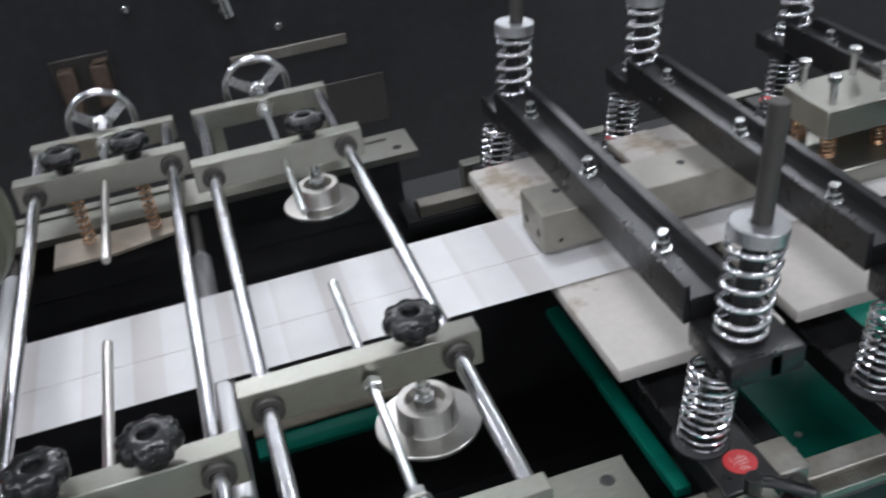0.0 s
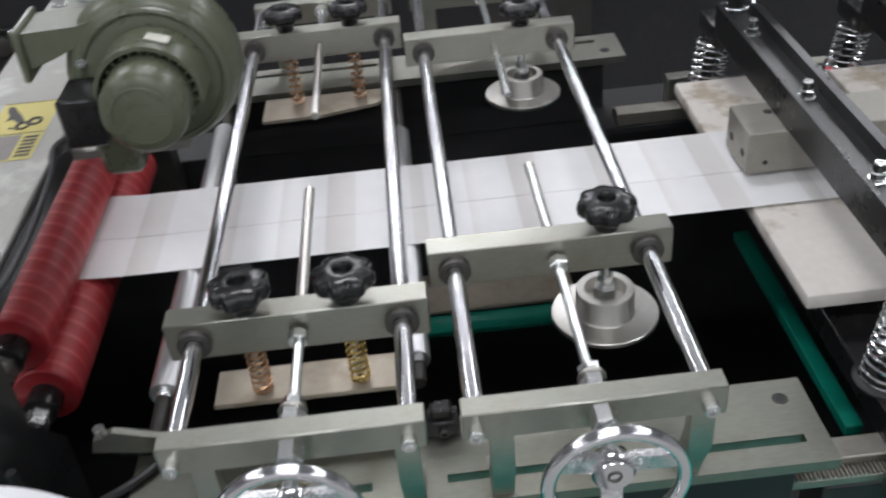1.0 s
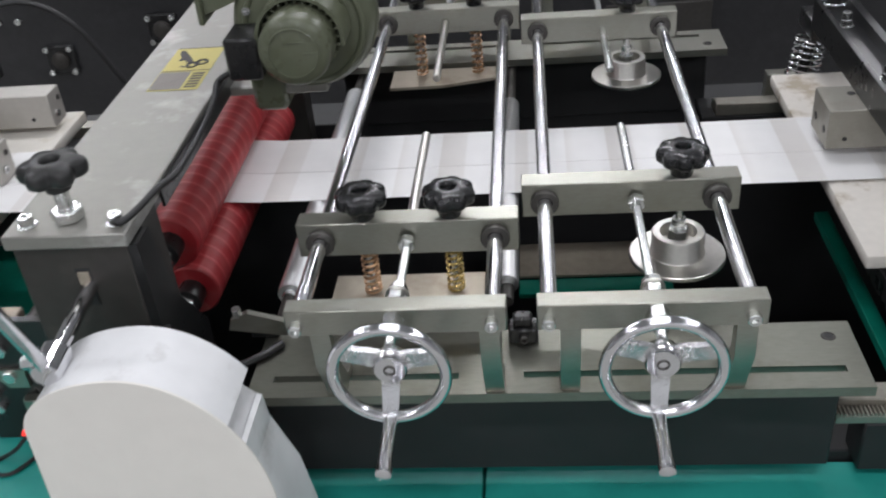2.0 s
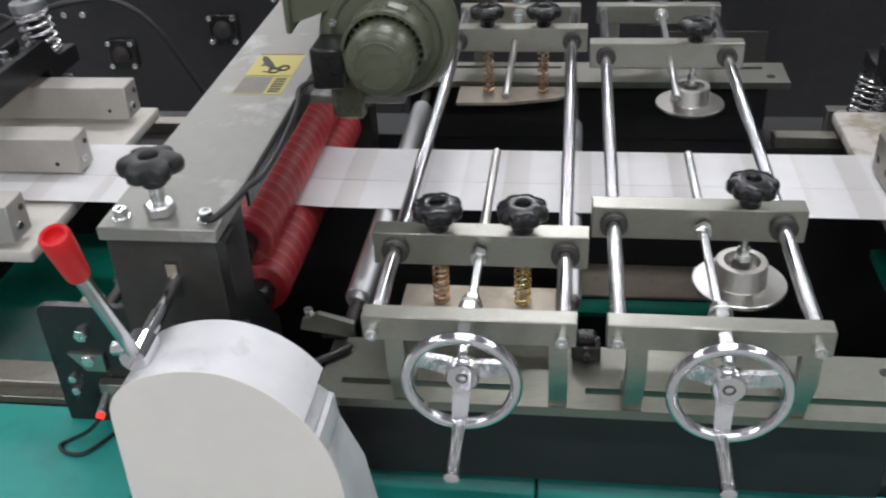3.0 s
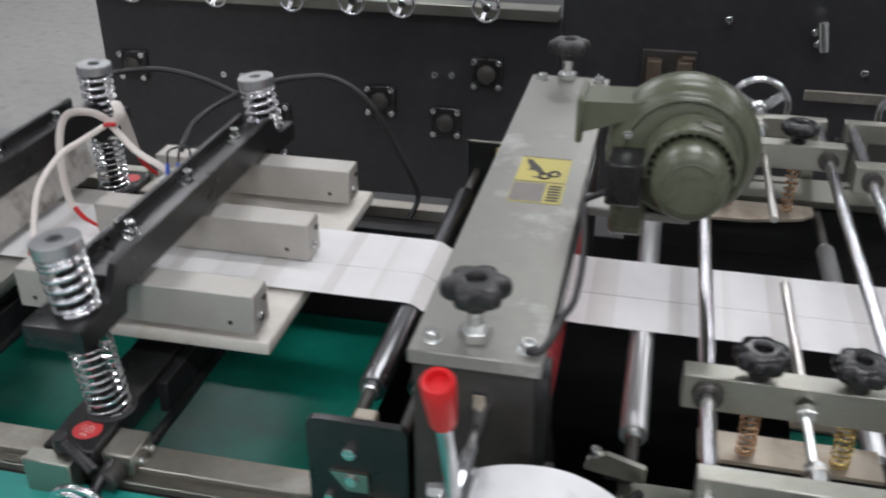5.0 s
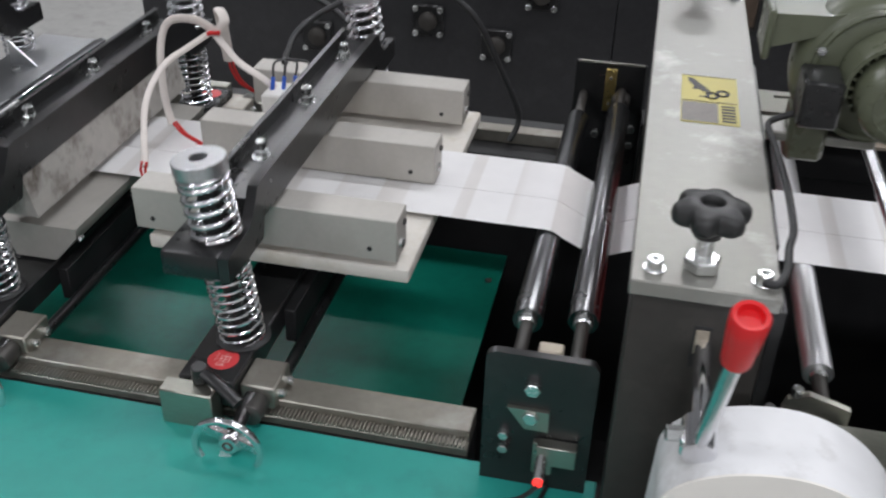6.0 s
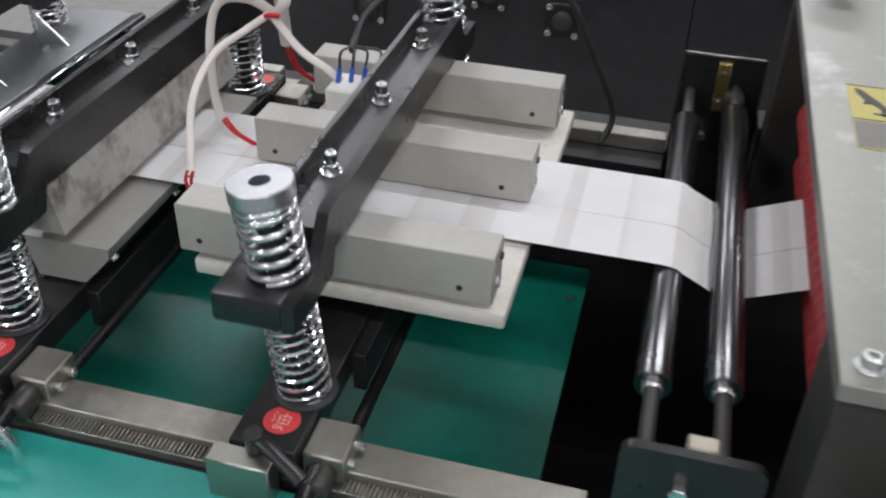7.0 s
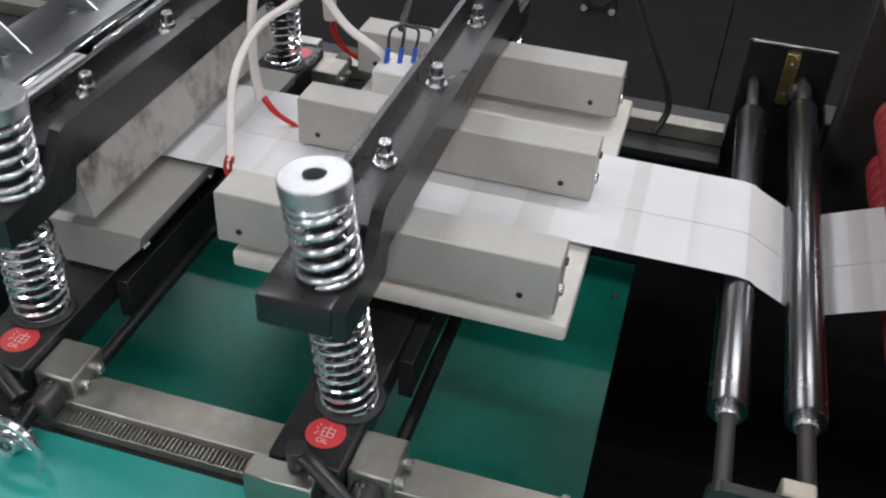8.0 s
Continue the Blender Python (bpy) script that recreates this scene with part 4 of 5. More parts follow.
def paper_band(name, ys, drop, label):
    """One lengthwise band of the strip; drop holds the height of each of its lines."""
    bm, rows_v = B(), []
    for x, z in dense:
        rows_v.append([bm.verts.new((x, y, z + d + 0.0005 * noise.noise(Vector((x * 9, y * 7, 0.3))))) for y, d in zip(ys, drop)])
    for p, q in zip(rows_v, rows_v[1:]):
        for j in range(len(ys) - 1):
            bm.faces.new((p[j], q[j], q[j + 1], p[j + 1]))
    g = bmesh.ops.extrude_face_region(bm, geom=list(bm.faces))
    for v in g["geom"]:
        if isinstance(v, bmesh.types.BMVert):
            v.co.z -= 0.0007
    part(name, bm, M_PAPER, ps, label)


paper_band("front_half", [Y0, Y0 + 0.04, YC - 0.002], [0, 0.0004, 0.0010], "front half of the folded strip")
paper_band("crease", [YC - 0.002, YC, YC + 0.002], [0.0010, -0.0040, 0.0002], "lengthwise crease")
paper_band("back_half", [YC + 0.002, Y1 - 0.04, Y1], [0.0002, 0, 0], "rear half of the folded strip")

# ---- spring presses ----
def press(cx, y0, y1, zb, label, rods=False, lean=0.0, rise=0.080, shift=0.0, group="spring presses"):
    """A pressing beam on two spring columns at y0 and y1; returns the moving beam and its still foot."""
    fx, cx = cx, cx + shift
    top = thing("press_beam", (cx, (y0 + y1) / 2, zb), label, "press beam", group)
    part("beam_flange", box(B(), cx - 0.036, cx - 0.028, y0 + 0.042, y1 - 0.042, zb, zb + 0.050, 0.0010), M_BLACK, top, "black steel flange")
    side = [(-0.048, -0.026), (0.052, -0.026), (0.062, 0.0)]
    upper = [(0.060, 0.050), (0.048, 0.047), (0.030, 0.020), (0.016, 0.009), (-0.048, 0.006)]
    out = [(y0 + u, zb + v) for u, v in side] + [(y1 - u, zb + v) for u, v in side[::-1]] + [(y1 - u, zb + v) for u, v in upper[::-1]] + [(y0 + u, zb + v) for u, v in upper]
    part("beam_bar", prism(B(), out, cx + 0.0145, cx + 0.027, "x"), M_BLACK, top, "black steel bar with cut-down ends")
    part("web", box(B(), cx - 0.0279, cx + 0.0144, y0 + 0.042, y1 - 0.042, zb, zb + 0.032, 0), M_BLACK, top, "black channel floor")
    for y in (y0, y1):
        d = 1 if y == y0 else -1
        ya, yb = sorted((y - d * 0.048, y + d * 0.0415))
        part("end_block", box(B(), *((cx - 0.032, cx + 0.056) if rods else (cx - 0.055, cx + 0.0144)), ya, yb, zb - 0.0264, zb + 0.0064, 0.004, None, 2), M_BLACK, top, "black end block")
        part("upper_spring", coil(B(), (cx - lean * 0.3, y, zb + 0.006), (cx - lean * 0.9, y, zb + 0.006 + rise), 0.0270, 0.0038, 6.2, 10, 26), M_SPRING, top, "heavy chromed spring")
        part("spring_cap", ring(B(), (cx - lean * 0.9, y, zb + 0.006 + rise), (cx - lean, y, zb + 0.023 + rise), 0.0105, 0.0310, 36), M_CAP, top, "bright round spring cap")
        part("guide_tube", ring(B(), (cx - lean * 0.3, y, zb + 0.008), (cx - lean * 0.9, y, zb + 0.0055 + rise), 0.0105, 0.0125, 20), M_BLACKM, top, "dark tube in the spring")
        if rods:
            part("pull_rod", cyl(B(), (cx - lean, y, zb + 0.10), (cx - lean * 1.6, y, zb + 0.265), 0.0104, 20), M_COLLAR, top, "dark steel pull rod")
    n = 3
    for k in range(n):
        y = y0 + 0.145 + k * (y1 - y0 - 0.27) / (n - 1)
        part("washer", cyl(B(), (cx - 0.007, y, zb + 0.032), (cx - 0.007, y, zb + 0.0345), 0.0125, 20, 0.0006), M_BOLT, top, "zinc washer")
        b = part("bolt", hexa(B(), (cx - 0.007, y, zb + 0.0345), (cx - 0.007, y, zb + 0.0440), 0.0090, 9 * k), M_BOLT, top, "zinc hex bolt")
        part("bolt_end", socket_bolt(B(), (cx - 0.007, y, zb + 0.044), (cx - 0.007, y, 1), 0.0068, 0.012), M_BOLT, b)
    cx = fx
    foot = thing("press_foot", (cx, (y0 + y1) / 2, -0.262), "black steel foot bar of a spring press on the rails", "press foot", "press feet")
    part("foot_bar", box(B(), cx - 0.034, cx + 0.0345, y0 - 0.085, y1 + 0.075, -0.240, -0.203, 0.002), M_BLACK, foot)
    for y in (y0, y1):
        part("lower_spring", coil(B(), (cx + lean * 0.7, y, -0.203), (cx, y, zb - 0.020), 0.0262, 0.0024, 9.5, 8, 24), M_SPRING, foot, "chromed coil spring")
        part("column", cyl(B(), (cx + lean * 0.7, y, -0.203), (cx, y, zb - 0.028), 0.0100, 16), M_BLACK, foot, "dark column")
        part("base_ring", lathe(B(), (cx + lean * 0.7, y, -0.203), (cx + lean * 0.7, y, 0), [(0.0335, 0), (0.0335, 0.003), (0.029, 0.006)], 28), M_BLACKM, foot)
        s = -1 if y == y0 else 1
        oy = y + s * 0.047
        st = part("oil_sticker", cyl(B(), (cx + 0.006, oy, -0.203), (cx + 0.006, oy, -0.2024), 0.0185, 32, 0.0001), M_OILRED, foot, "round red sticker")
        if y == y0:
            oil_text(st, cx + 0.006, oy, -0.2022)
        part("clamp_block", box(B(), cx - 0.046, cx + 0.018, *sorted((y + s * 0.087, y + s * 0.112)), -0.275, -0.205, 0.0015), M_PLATE, foot, "bright steel clamp block")
        part("rail_shoe", box(B(), cx + 0.035, cx + 0.078, *sorted((y + s * 0.020, y + s * 0.072)), -0.246, -0.214, 0.002), M_RACK, foot, "grey rail shoe")
        for k in range(2):
            part("bolt", socket_bolt(B(), (cx + 0.078, y + s * (0.034 + 0.024 * k), -0.230), (9, y + s * (0.034 + 0.024 * k), -0.230), 0.0055, 0.008), M_BOLT, foot, "zinc socket bolt")
        part("pinion", lathe(B(), (cx + 0.058, y + s * 0.072, -0.232), (cx + 0.058, y + s * 0.105, -0.232), [(0.012, 0), (0.014, 0.003), (0.014, 0.03), (0.009, 0.033)], 18), M_COLLAR, foot, "dark pinion")
        if y == y0:
            part("clamp_lever", sweep(B(), smooth_path([(cx - 0.004, y - 0.088, -0.189), (cx + 0.016, y - 0.096, -0.192), (cx + 0.052, y - 0.112, -0.206)], 5), 0.0080, 12, False, 0.7), M_BLACK, foot, "black clamp lever")
            part("lever_screw", cyl(B(), (cx - 0.004, y - 0.088, -0.2028), (cx - 0.004, y - 0.088, -0.182), 0.0095, 16), M_BLACK, foot)
    part("side_bar", box(B(), cx + 0.0348, cx + 0.050, y0 + 0.075, y1 - 0.075, -0.262, -0.212, 0.001), M_BLACKM, foot, "black side bar")
    part("cross_shaft", cyl(B(), (cx + 0.062, y0 - 0.03, -0.252), (cx + 0.062, y1 + 0.03, -0.252), 0.0075, 14), M_BLACK, foot, "black cross shaft")
    return top, foot


def oil_text(par, x, y, z):
    """The printed sign on the sticker: strokes of the character for oil and the word under it."""
    bm = B()
    s = 0.0011
    def stroke(x0, y0, x1, y1, w=0.00075):
        a, b = Vector((x + x0 * s, y + y0 * s, z)), Vector((x + x1 * s, y + y1 * s, z))
        d = (b - a).normalized()
        nrm = Vector((-d.y, d.x, 0)) * w * 0.5
        vs = [bm.verts.new(v) for v in (a - nrm, b - nrm, b + nrm, a + nrm)]
        bm.faces.new(vs)
    for a in ((-8, 8, -6, 6), (-9, 4, -7, 2), (-9, -4, -6, 0), (-3, 5, -3, -4), (-3, 5, 7, 5), (7, 5, 7, -4), (-3, -4, 7, -4), (-3, 0.5, 7, 0.5), (2, 9, 2, -4)):
        stroke(*a)
    r = bmesh.ops.extrude_face_region(bm, geom=list(bm.faces))
    for v in r["geom"]:
        if isinstance(v, bmesh.types.BMVert):
            v.co.z += 0.0002
    part("sign_strokes", bm, M_OILINK, par)
    cu = bpy.data.curves.new("oil_word", "FONT")
    cu.body, cu.size, cu.align_x, cu.extrude = "OIL", 0.0075, "CENTER", 0.0001
    tmp = bpy.data.objects.new("oil_word", cu)
    scene.collection.objects.link(tmp)
    me = bpy.data.meshes.new_from_object(tmp.evaluated_get(bpy.context.evaluated_depsgraph_get()))
    bpy.data.objects.remove(tmp)
    me.materials.append(M_OILINK)
    me.transform(Matrix.Translation(-ORIGIN[par.name]) @ UNIT[0] @ Matrix.Translation((x, y - 0.0125, z)))
    ob = new("oil_word", me)
    ob.parent = par


BEAM_Z = -0.078
unit(1.0, 0.003, -0.028, 0.041)
left1, foot1 = press(-0.742, 0.187, 0.800, BEAM_Z, "black slotted press beam on chromed spring columns", lean=0.0176)
left2, foot2 = press(-1.072, 0.203, 0.805, BEAM_Z, "black slotted press beam with a stained jaw below")
left3, foot3 = press(-1.410, 0.203, 0.805, BEAM_Z, "black slotted press beam at the machine's far end")
unit(0.965, 0.0073, -0.020, 0.040)
right1, foot4 = press(0.722, 0.161, 0.845, BEAM_Z - 0.002, "black slotted press beam with dark pull rods", True, -0.022, 0.115, 0.020)
right3, foot6 = press(1.262, 0.161, 0.845, BEAM_Z - 0.002, "black slotted press beam beside the punch head", True, -0.02, 0.115)
right2, foot5 = press(0.950, 0.161, 0.845, BEAM_Z - 0.002, "black slotted press beam with dark pull rods", True, -0.022, 0.115, 0.020)


def heater_bar(x0, x1, y0, y1, z0, z1, label, mat=M_ALU):
    th = thing("heater_bar", ((x0 + x1) / 2, (y0 + y1) / 2, z0), label, "heater bar", "heater bars")
    part("bar", box(B(), x0, x1, y0, y1, z0, z1, 0.0015), mat, th)
    part("end_screw", socket_bolt(B(), (x1, (y0 + y1) / 2 - 0.006, (z0 + z1) / 2 - 0.010), (9, (y0 + y1) / 2 - 0.006, (z0 + z1) / 2 - 0.010), 0.0065, 0.004), M_BOLT, th, "bright screw in the bar end")
    part("end_screw", socket_bolt(B(), (x1, (y0 + y1) / 2 + 0.010, (z0 + z1) / 2 + 0.012), (9, (y0 + y1) / 2 + 0.010, (z0 + z1) / 2 + 0.012), 0.0045, 0.003), M_COLLAR, th, "dark screw in the bar end")
    for x in (x1 - 0.035, x0 + 0.025):
        part("set_screw", cyl(B(), (x, y0 - 0.0008, z0 + 0.016), (x, y0 + 0.001, z0 + 0.016), 0.0034, 12, 0.0002), M_BLACKM, th, "dark set screw")
    return th


unit(1.0, 0.003, -0.028, 0.041)
bars = []
for y0, y1 in ((0.288, 0.335), (0.495, 0.542), (0.695, 0.742)):
    bars.append(heater_bar(-0.912, -0.563, y0, y1, -0.1372, -0.0782, "grey aluminium heater bar lying on the backing board"))
unit(1.0, 0.003, -0.028, 0.041)
part("stained_jaw", prism(B(), [(-1.098, -0.0782), (-1.046, -0.0782), (-1.034, -0.136), (-1.098, -0.136)], 0.262, 0.70, "y"), M_STAIN, left2, "stained aluminium jaw")
jb = thing("lower_jaw", (-1.05, 0.45, -0.202), "grey bent aluminium lower jaw under the press beam", "jaw")
part("bar", prism(B(), [(-1.108, -0.1455), (-0.996, -0.1455), (-0.998, -0.160), (-1.034, -0.1985), (-1.094, -0.1985)], 0.278, 0.68, "y"), M_ALU, jb, "cast aluminium bar with a cut corner")
for y in (0.310, 0.46, 0.61):
    part("bolt", socket_bolt(B(), (-1.016, y, -0.179), (-0.916, y, -0.279), 0.0060, 0.006), M_BOLT, jb, "zinc screw")
part("support", box(B(), -1.09, -1.03, 0.30, 0.62, -0.203, -0.1987, 0), M_BLACK, jb)


unit()
sg = thing("strip_guide", (-1.31, 0.62, -0.44), "aluminium strip guide table with polished edge bars", "guide")
part("table", prism(B(), [(-1.405, 0.330), (-1.296, 0.330), (-1.296, 0.850), (-1.405, 0.850)], -0.0935, -0.0895), M_CAP, sg, "brushed aluminium table plate")
part("edge_bar", box(B(), -1.2845, -1.2725, 0.330, 0.845, -0.0938, -0.083, 0.002), M_CHROME, sg, "polished edge bar")
part("edge_bar", box(B(), -1.2620, -1.2540, 0.590, 0.835, -0.0938, -0.086, 0.0015), M_ROD, sg, "polished edge bar")
part("dark_strip", box(B(), -1.2520, -1.2300, 0.600, 0.825, -0.104, -0.098, 0.001), M_TEAL, sg, "dark green inset strip")
for gy in (0.545, 0.70):
    gus = part("gusset", prism(B(), [(-1.375, -0.0893), (-1.325, -0.0893), (-1.372, -0.045)], gy, gy + 0.004, "y"), M_CAP, sg, "small aluminium gusset")
    part("bolt", hexa(B(), (-1.345, gy - 0.03, -0.0893), (-1.345, gy - 0.03, -0.080), 0.008), M_BOLT, gus, "zinc bolt")
for gy in (0.36, 0.80):
    part("leg", box(B(), -1.345, -1.315, gy, gy + 0.03, -0.4398, -0.0937, 0.001), M_BLACKM, sg, "black leg")
part("cross_tie", box(B(), -1.345, -1.225, 0.786, 0.799, -0.115, -0.0942, 0.001), M_BLACKM, sg, "black cross tie")


def board(x0, x1, y0, y1, label, felt=None):
    th = thing("backing_board", ((x0 + x1) / 2, (y0 + y1) / 2, -0.203), label, "board", "backing boards")
    part("sheet", box(B(), x0, x1, y0, y1, -0.166, -0.1460, 0.004, None, 2), felt or M_FELT, th)
    for yy in (y0 + 0.08, y1 - 0.08):
        part("support", box(B(), (x0 + x1) / 2 - 0.08, (x0 + x1) / 2 + 0.08, yy - 0.02, yy + 0.02, -0.2025, -0.1662, 0.001), M_BLACK, th, "black support")
    return th


unit(1.0, 0.003, -0.028, 0.041)
board(-0.900, -0.549, 0.292, 0.782, "cream coated backing board under the heater bars")
unit(0.965, 0.0073, -0.020, 0.040)
board(0.648, 0.868, 0.245, 0.800, "cream backing board with brown heat stains", M_FELTBURN)
board(0.890, 1.130, 0.255, 0.790, "cream backing board with brown heat stains", M_FELTBURN)
rb = heater_bar(0.657, 1.03, 0.490, 0.572, -0.1404, -0.0802, "thick grey oiled steel bar over the paper strip", M_STEELBAR)
part("bar_hole", cyl(B(), (0.700, 0.545, -0.0802), (0.700, 0.545, -0.0796), 0.006, 16, 0.0001), M_BLACKM, rb, "dark hole in the bar")
part("bar_hole", cyl(B(), (0.885, 0.535, -0.0802), (0.885, 0.535, -0.0796), 0.006, 16, 0.0001), M_BLACKM, rb, "dark hole in the bar")
for yy in (0.508, 0.552):
    part("bar_hole", cyl(B(), (0.6572, yy, -0.116), (0.6565, yy, -0.116), 0.006, 14, 0.0001), M_BLACKM, rb, "dark hole in the bar")


# ---- punch head beyond the right presses ----
ph = thing("punch_head", (1.17, 0.54, -0.146), "grey steel punch head on copper coloured springs", "punch head")
part("lower_block", box(B(), 1.085, 1.30, 0.47, 0.60, -0.1435, -0.112, 0.002), M_PLATE, ph)
part("upper_block", box(B(), 1.095, 1.30, 0.50, 0.61, -0.075, -0.030, 0.002), M_PLATE, ph)
for px, py in ((1.115, 0.520), (1.115, 0.590), (1.20, 0.520), (1.20, 0.590)):
    part("spring", coil(B(), (px, py, -0.112), (px, py, -0.075), 0.0100, 0.0018, 6), M_COPPER, ph, "copper coloured spring")
    part("pillar", cyl(B(), (px, py, -0.112), (px, py, 0.006), 0.0058, 14), M_BOLT, ph, "bright pillar screw")
    part("pillar_head", hexa(B(), (px, py, 0.004), (px, py, 0.014), 0.0100), M_BOLT, ph)

# ---- rails with racks ----
def rail(x0, x1, y, s, label, width=0.030):
    th = thing("rack_rail", ((x0 + x1) / 2, y, -0.262), label, "rail", "rack rails")
    part("rail_bar", box(B(), x0, x1, *sorted((y, y + s * width)), -0.2615, -0.238, 0.0015), M_RACK, th, "worn steel rail")
    part("rack_back", box(B(), x0, x1, *sorted((y - s * 0.0005, y - s * 0.016)), -0.2615, -0.250, 0.001), M_RACK, th)
    bm = B()
    k, x = 0, x0
    while x < x1 - 0.004:
        prism(bm, [(x, -0.2502), (x + 0.0030, -0.2502), (x + 0.0022, -0.2460), (x + 0.0008, -0.2460)], *sorted((y - s * 0.0010, y - s * 0.0155)), "y")
        x += 0.0047
    ob = part("rack_teeth", bm, M_RACK, th, "row of small rack teeth")
    ob["kind"] = "stuff"
    return th


unit(1.0, 0.003, -0.028, 0.041)
rail(-1.70, -0.435, 0.125, 1, "worn steel front rail with a toothed rack", 0.043)
rail(-1.70, -0.415, 0.938, -1, "worn steel rear rail with a toothed rack")
unit(0.965, 0.0073, -0.020, 0.040)
rail(0.58, 1.50, 0.090, 1, "worn steel front rail with a toothed rack")
rail(0.578, 1.50, 0.915, -1, "worn steel rear rail with a toothed rack")


def rail_wheel(x, y, z):
    th = thing("rail_handwheel", (x, y, z), "small chromed handwheel driving a press along the rail", "handwheel", "rail handwheels")
    handwheel(th, x, y, z, -1, 0.038, False, 250)
    part("shaft", cyl(B(), (x, y + 0.01, z), (x, y + 0.075, z + 0.012), 0.0085, 16), M_BLACK, th, "black shaft")
    part("set_screw", cyl(B(), (x + 0.010, y + 0.012, z + 0.008), (x + 0.024, y + 0.012, z + 0.016), 0.0035, 10), M_BOLT, th, "set screw")


unit(1.0, 0.003, -0.028, 0.041)
rail_wheel(-0.690, 0.035, -0.235)
rail_wheel(-1.018, 0.055, -0.235)

# ---- heater wiring ----
unit(1.09, 0.022, 0.016, -0.012)
wr = thing("heater_wiring", (-0.93, 0.5, -0.08), "white glass fibre sleeved heater wires with red tails", "wire")
def loop(name, pts, r, mat, label, flat=1.0):
    part(name, sweep(B(), smooth_path(pts, 9), r, 8, False, flat), mat, wr, label)


loop("sleeve", [(-0.867, 0.285, -0.026), (-0.892, 0.35, 0.024), (-0.899, 0.42, 0.047), (-0.886, 0.47, 0.056), (-0.868, 0.51, 0.066)], 0.0043, M_SLEEVE, "white woven sleeve")
loop("sleeve", [(-0.913, 0.447, -0.047), (-0.920, 0.45, 0.0), (-0.923, 0.465, 0.057), (-0.914, 0.48, 0.086), (-0.888, 0.50, 0.084), (-0.866, 0.51, 0.068)], 0.0082, M_SLEEVE, "white woven sleeve", 0.45)
loop("sleeve", [(-0.890, 0.60, -0.012), (-0.876, 0.56, 0.055), (-0.862, 0.525, 0.092), (-0.850, 0.512, 0.082), (-0.862, 0.51, 0.064)], 0.0080, M_SLEEVE, "white woven sleeve", 0.45)
loop("sleeve", [(-0.868, 0.51, 0.066), (-0.837, 0.515, 0.024), (-0.804, 0.52, 0.0), (-0.785, 0.525, -0.019)], 0.0078, M_SLEEVE, "white woven sleeve", 0.5)
for o in (0.0, 0.006):
    loop("red_tail", [(-0.913 + o, 0.447, -0.044), (-0.898 + o, 0.445, -0.060), (-0.880 + o, 0.450, -0.074), (-0.868 + o, 0.452, -0.082)], 0.0018, M_REDWIRE, "red wire tail")
    loop("red_tail", [(-0.870 + o, 0.285, -0.020), (-0.873 + o, 0.284, -0.032), (-0.870 + o, 0.284, -0.046)], 0.0018, M_REDWIRE, "red wire tail")
    loop("red_tail", [(-0.890 + o, 0.60, -0.012), (-0.893 + o, 0.61, -0.030), (-0.887 + o, 0.625, -0.058), (-0.868 + o, 0.64, -0.080)], 0.0018, M_REDWIRE, "red wire tail")
loop("red_tail", [(-0.876, 0.506, 0.060), (-0.866, 0.498, 0.068), (-0.856, 0.506, 0.066)], 0.0030, M_REDWIRE, "red wire tie")
tb = thing("terminal_block", (-0.765, 0.52, -0.0815), "white terminal block with blue crimped leads", "terminal block")
part("block", box(B(), -0.800, -0.735, 0.495, 0.545, -0.0812, -0.012, 0.003), M_CERAMIC, tb)
for k in range(4):
    x, y = -0.790 + 0.014 * k, 0.515 + 0.006 * k
    part("blue_crimp", cyl(B(), (x, y, -0.014), (x + 0.002, y + 0.002, 0.006), 0.0030, 10), M_BLUEWIRE, tb, "blue crimp")
    part("black_lead", sweep(B(), smooth_path([(x + 0.002, y + 0.002, 0.006), (x + 0.001, y + 0.012, 0.022), (-0.787, 0.56, 0.018), (-0.790, 0.60, 0.026)], 5), 0.0018, 6), M_CABLE, tb)


def cable(pts, r, label):
    bm = sweep(B(), smooth_path(pts, 10), r, 10)
    return solo("power_cable", pts[0], bm, M_CABLE, label, "cable")


cable([(-0.787, 0.56, 0.010), (-0.790, 0.62, 0.032), (-0.769, 0.68, 0.046), (-0.722, 0.72, 0.063), (-0.666, 0.76, 0.068), (-0.613, 0.78, 0.063), (-0.558, 0.79, 0.023), (-0.515, 0.80, -0.06), (-0.479, 0.80, -0.142), (-0.490, 0.78, -0.181)], 0.0048, "thick black cable arching behind the press")
cable([(-1.005, 0.72, 0.059), (-0.967, 0.75, 0.062), (-0.918, 0.78, 0.057), (-0.855, 0.80, 0.036), (-0.794, 0.80, 0.01), (-0.756, 0.78, -0.02), (-0.745, 0.755, -0.10), (-0.745, 0.75, -0.181)], 0.0048, "thick black cable looping between the presses")

# ---- machine behind ----
unit(1.15, 0.0, 0.19, 0.03)
bk = thing("rear_machine", (-0.5, 2.1, -0.8955), "tall black side wall of another machine behind", "machine")
part("side_wall", box(B(), -1.76, -0.34, 1.845, 1.885, -0.8955, -0.202, 0.002), M_SHEET, bk, "black painted side wall")
part("side_wall", box(B(), -0.338, 3.2, 1.845, 1.885, -0.8955, 0.6, 0.002), M_SHEET, bk, "black painted side wall")
part("top_rail", box(B(), -1.75, -0.345, 1.80, 1.86, -0.2015, -0.170, 0.002), M_PLATE, bk, "bright steel top rail")
part("rear_body", box(B(), -1.70, 3.2, 1.89, 2.6, -0.8955, -0.28, 0.002), M_BLACKM, bk)
for k, x in enumerate((-1.595, -1.328, -1.097, -0.92, -0.777, -0.539)):
    handwheel(bk, x, 1.775, -0.168, -1, 0.036, False, 250)
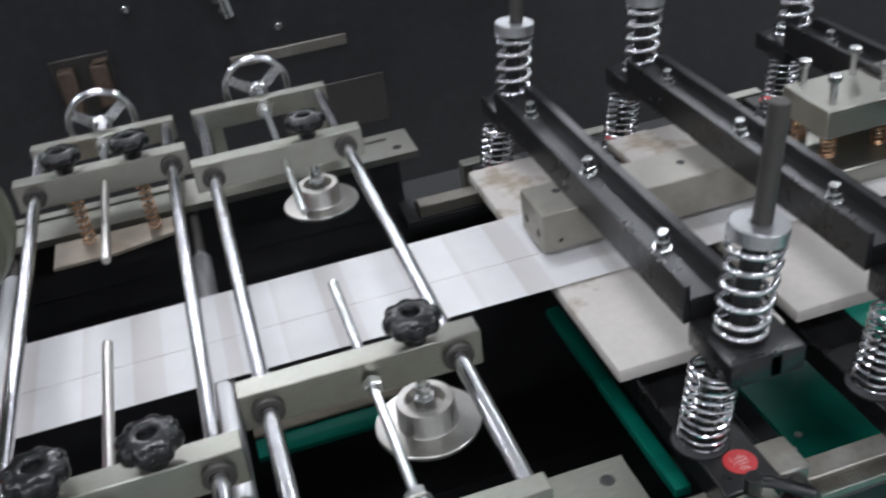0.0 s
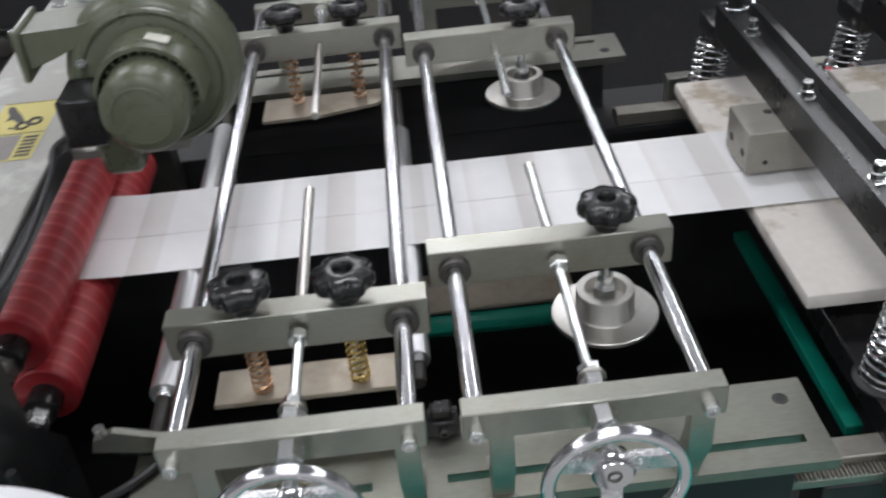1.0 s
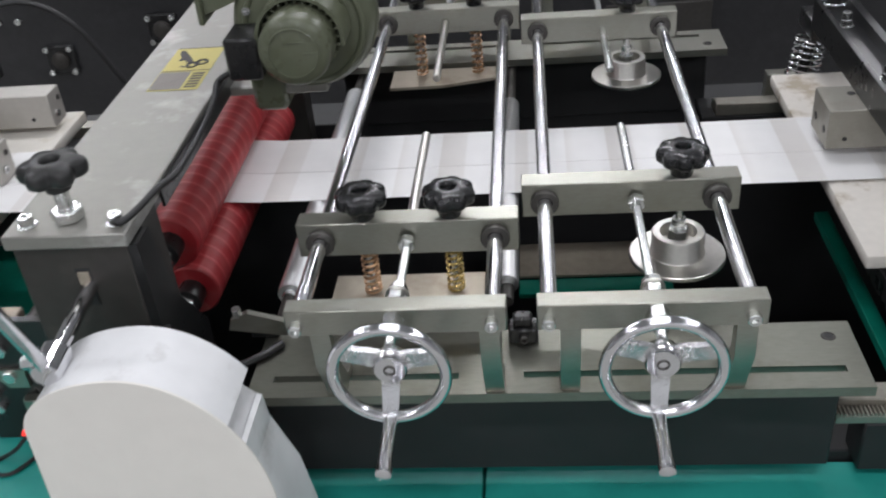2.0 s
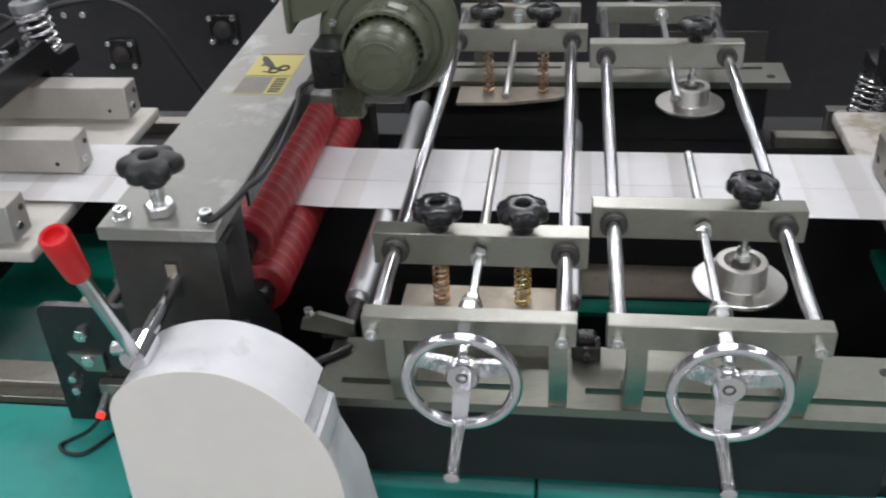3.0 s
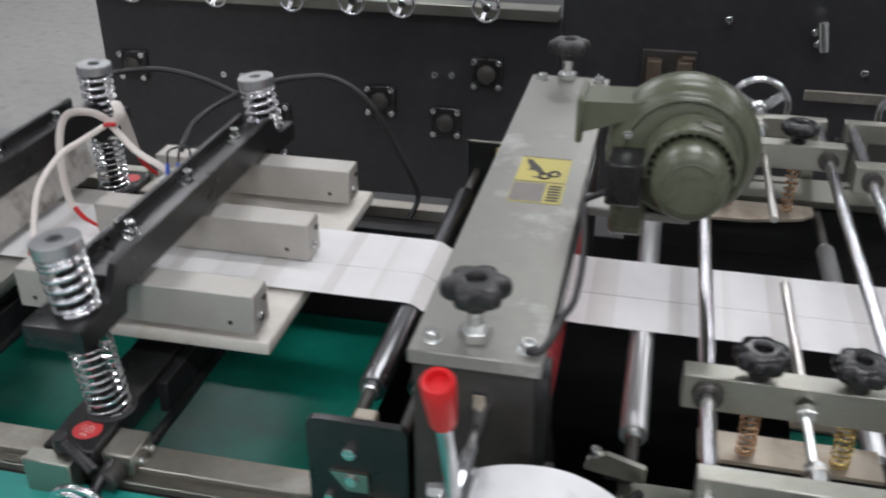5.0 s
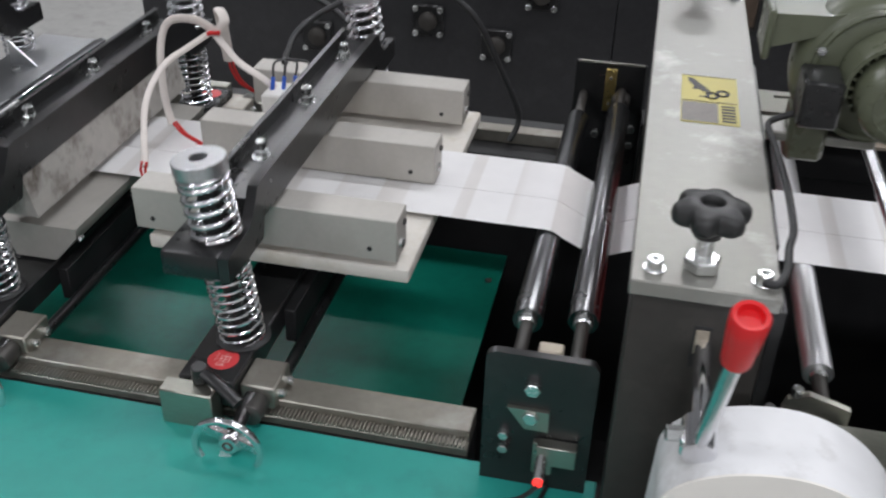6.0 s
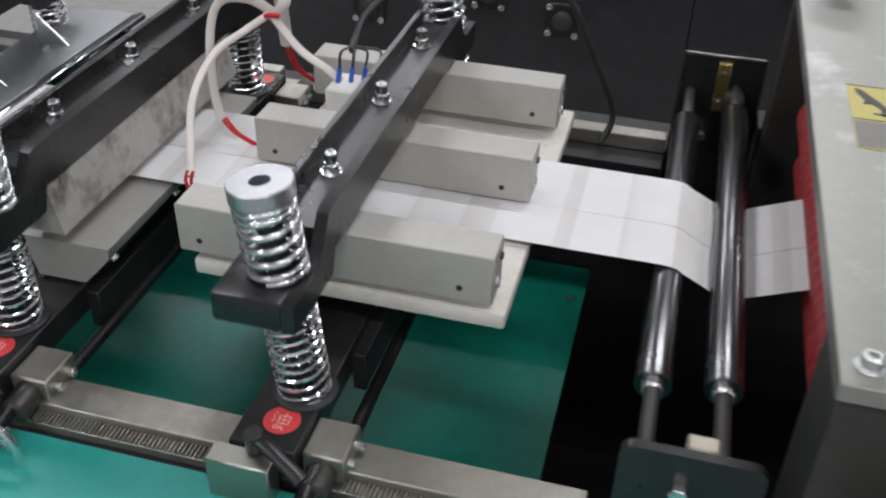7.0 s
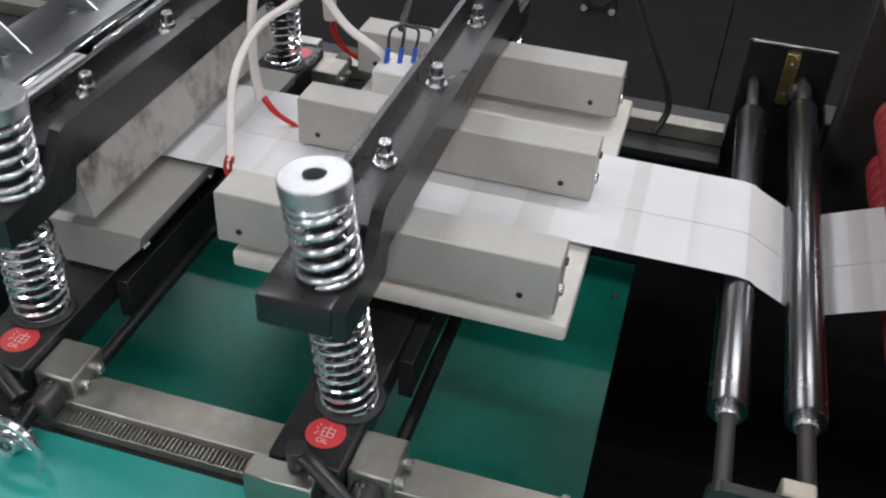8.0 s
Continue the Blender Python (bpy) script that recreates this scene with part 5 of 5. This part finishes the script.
def flange(x, z, r=0.045):
    f = part("bearing_flange", box(B(), x - r, x + r, 1.832, 1.8445, z - r, z + r, 0.004), M_BLACK, bk, "black square bearing flange")
    part("bearing", lathe(B(), (x, 1.832, z), (x, 1.815, z), [(r * 0.6, 0), (r * 0.58, 0.010), (r * 0.3, 0.016)], 24), M_BROWNBLK, f)
    for sx in (-1, 1):
        for sz in (-1, 1):
            part("bolt", socket_bolt(B(), (x + sx * r * 0.8, 1.832, z + sz * r * 0.8), (x + sx * r * 0.8, 0, z + sz * r * 0.8), 0.009, 0.012), M_BOLT, f)


for x, z in ((-1.20, -0.553), (-0.865, -0.475), (-0.545, -0.371), (-1.66, -0.42), (-0.665, -0.528)):
    flange(x, z)
for x, z in ((-0.698, -0.386), (-0.648, -0.384), (-1.36, -0.43), (-1.30, -0.43), (0.32, -0.20), (0.33, -0.23), (0.46, -0.30), (0.9, -0.12), (0.1, -0.18)):
    part("bolt", socket_bolt(B(), (x, 1.845, z), (x, 0, z), 0.010, 0.012), M_BOLT, bk)
part("bright_lever", cyl(B(), (0.330, 1.80, -0.16), (0.342, 1.79, -0.235), 0.014, 16), M_BOLT, bk, "bright steel lever")
part("steel_strip", box(B(), 0.32, 0.63, 1.838, 1.8445, -0.385, -0.355, 0.002), M_RACK, bk, "grey steel strip")
part("cover_plate", box(B(), 0.42, 0.715, 1.839, 1.8445, -0.625, -0.485, 0.002), M_COLLAR, bk, "dull grey cover plate")
part("window_plate", box(B(), -0.115, 0.03, 1.836, 1.8445, -0.42, -0.27, 0.003), M_BROWNBLK, bk, "dark plate with rusty parts")
part("rusty_block", box(B(), -0.10, -0.06, 1.80, 1.8358, -0.41, -0.29, 0.004), M_RUST, bk, "rusty brown block")
part("rusty_block", box(B(), -0.02, 0.02, 1.80, 1.8358, -0.40, -0.29, 0.004), M_RUST, bk, "rusty brown block")
part("red_block", box(B(), -0.01, 0.025, 1.805, 1.83, -0.288, -0.280, 0.002), M_RUST, bk, "small reddish part")


# ---- what moves ----
def motions():
    def beat(t, top, peak, power):
        return top * (0.5 + 0.5 * math.cos(2 * math.pi * (t - peak) / 0.658)) ** power
    steps = [k * 0.1 for k in range(81)]
    for obs, top, peak, power in (((left1, left2, left3), 0.033, 7.49, 1.2), ((right1, right2, right3, rb), 0.018, 0.15, 1.0), (bars, 0.009, 7.49, 1.2)):
        for ob in obs:
            p = ob.location.copy()
            walk(ob, [(t, pose(p.x, p.y, p.z + beat(t, top, peak, power))) for t in steps])
    for ob, s in ((red_top, 1), (red_low, -1)):
        p = ob.location.copy()
        walk(ob, [(t, pose(p.x, p.y, p.z, 0, s * (140 * t + 8 * math.sin(2 * math.pi * (t - 7.45) / 0.658)), 0)) for t in steps])


motions()
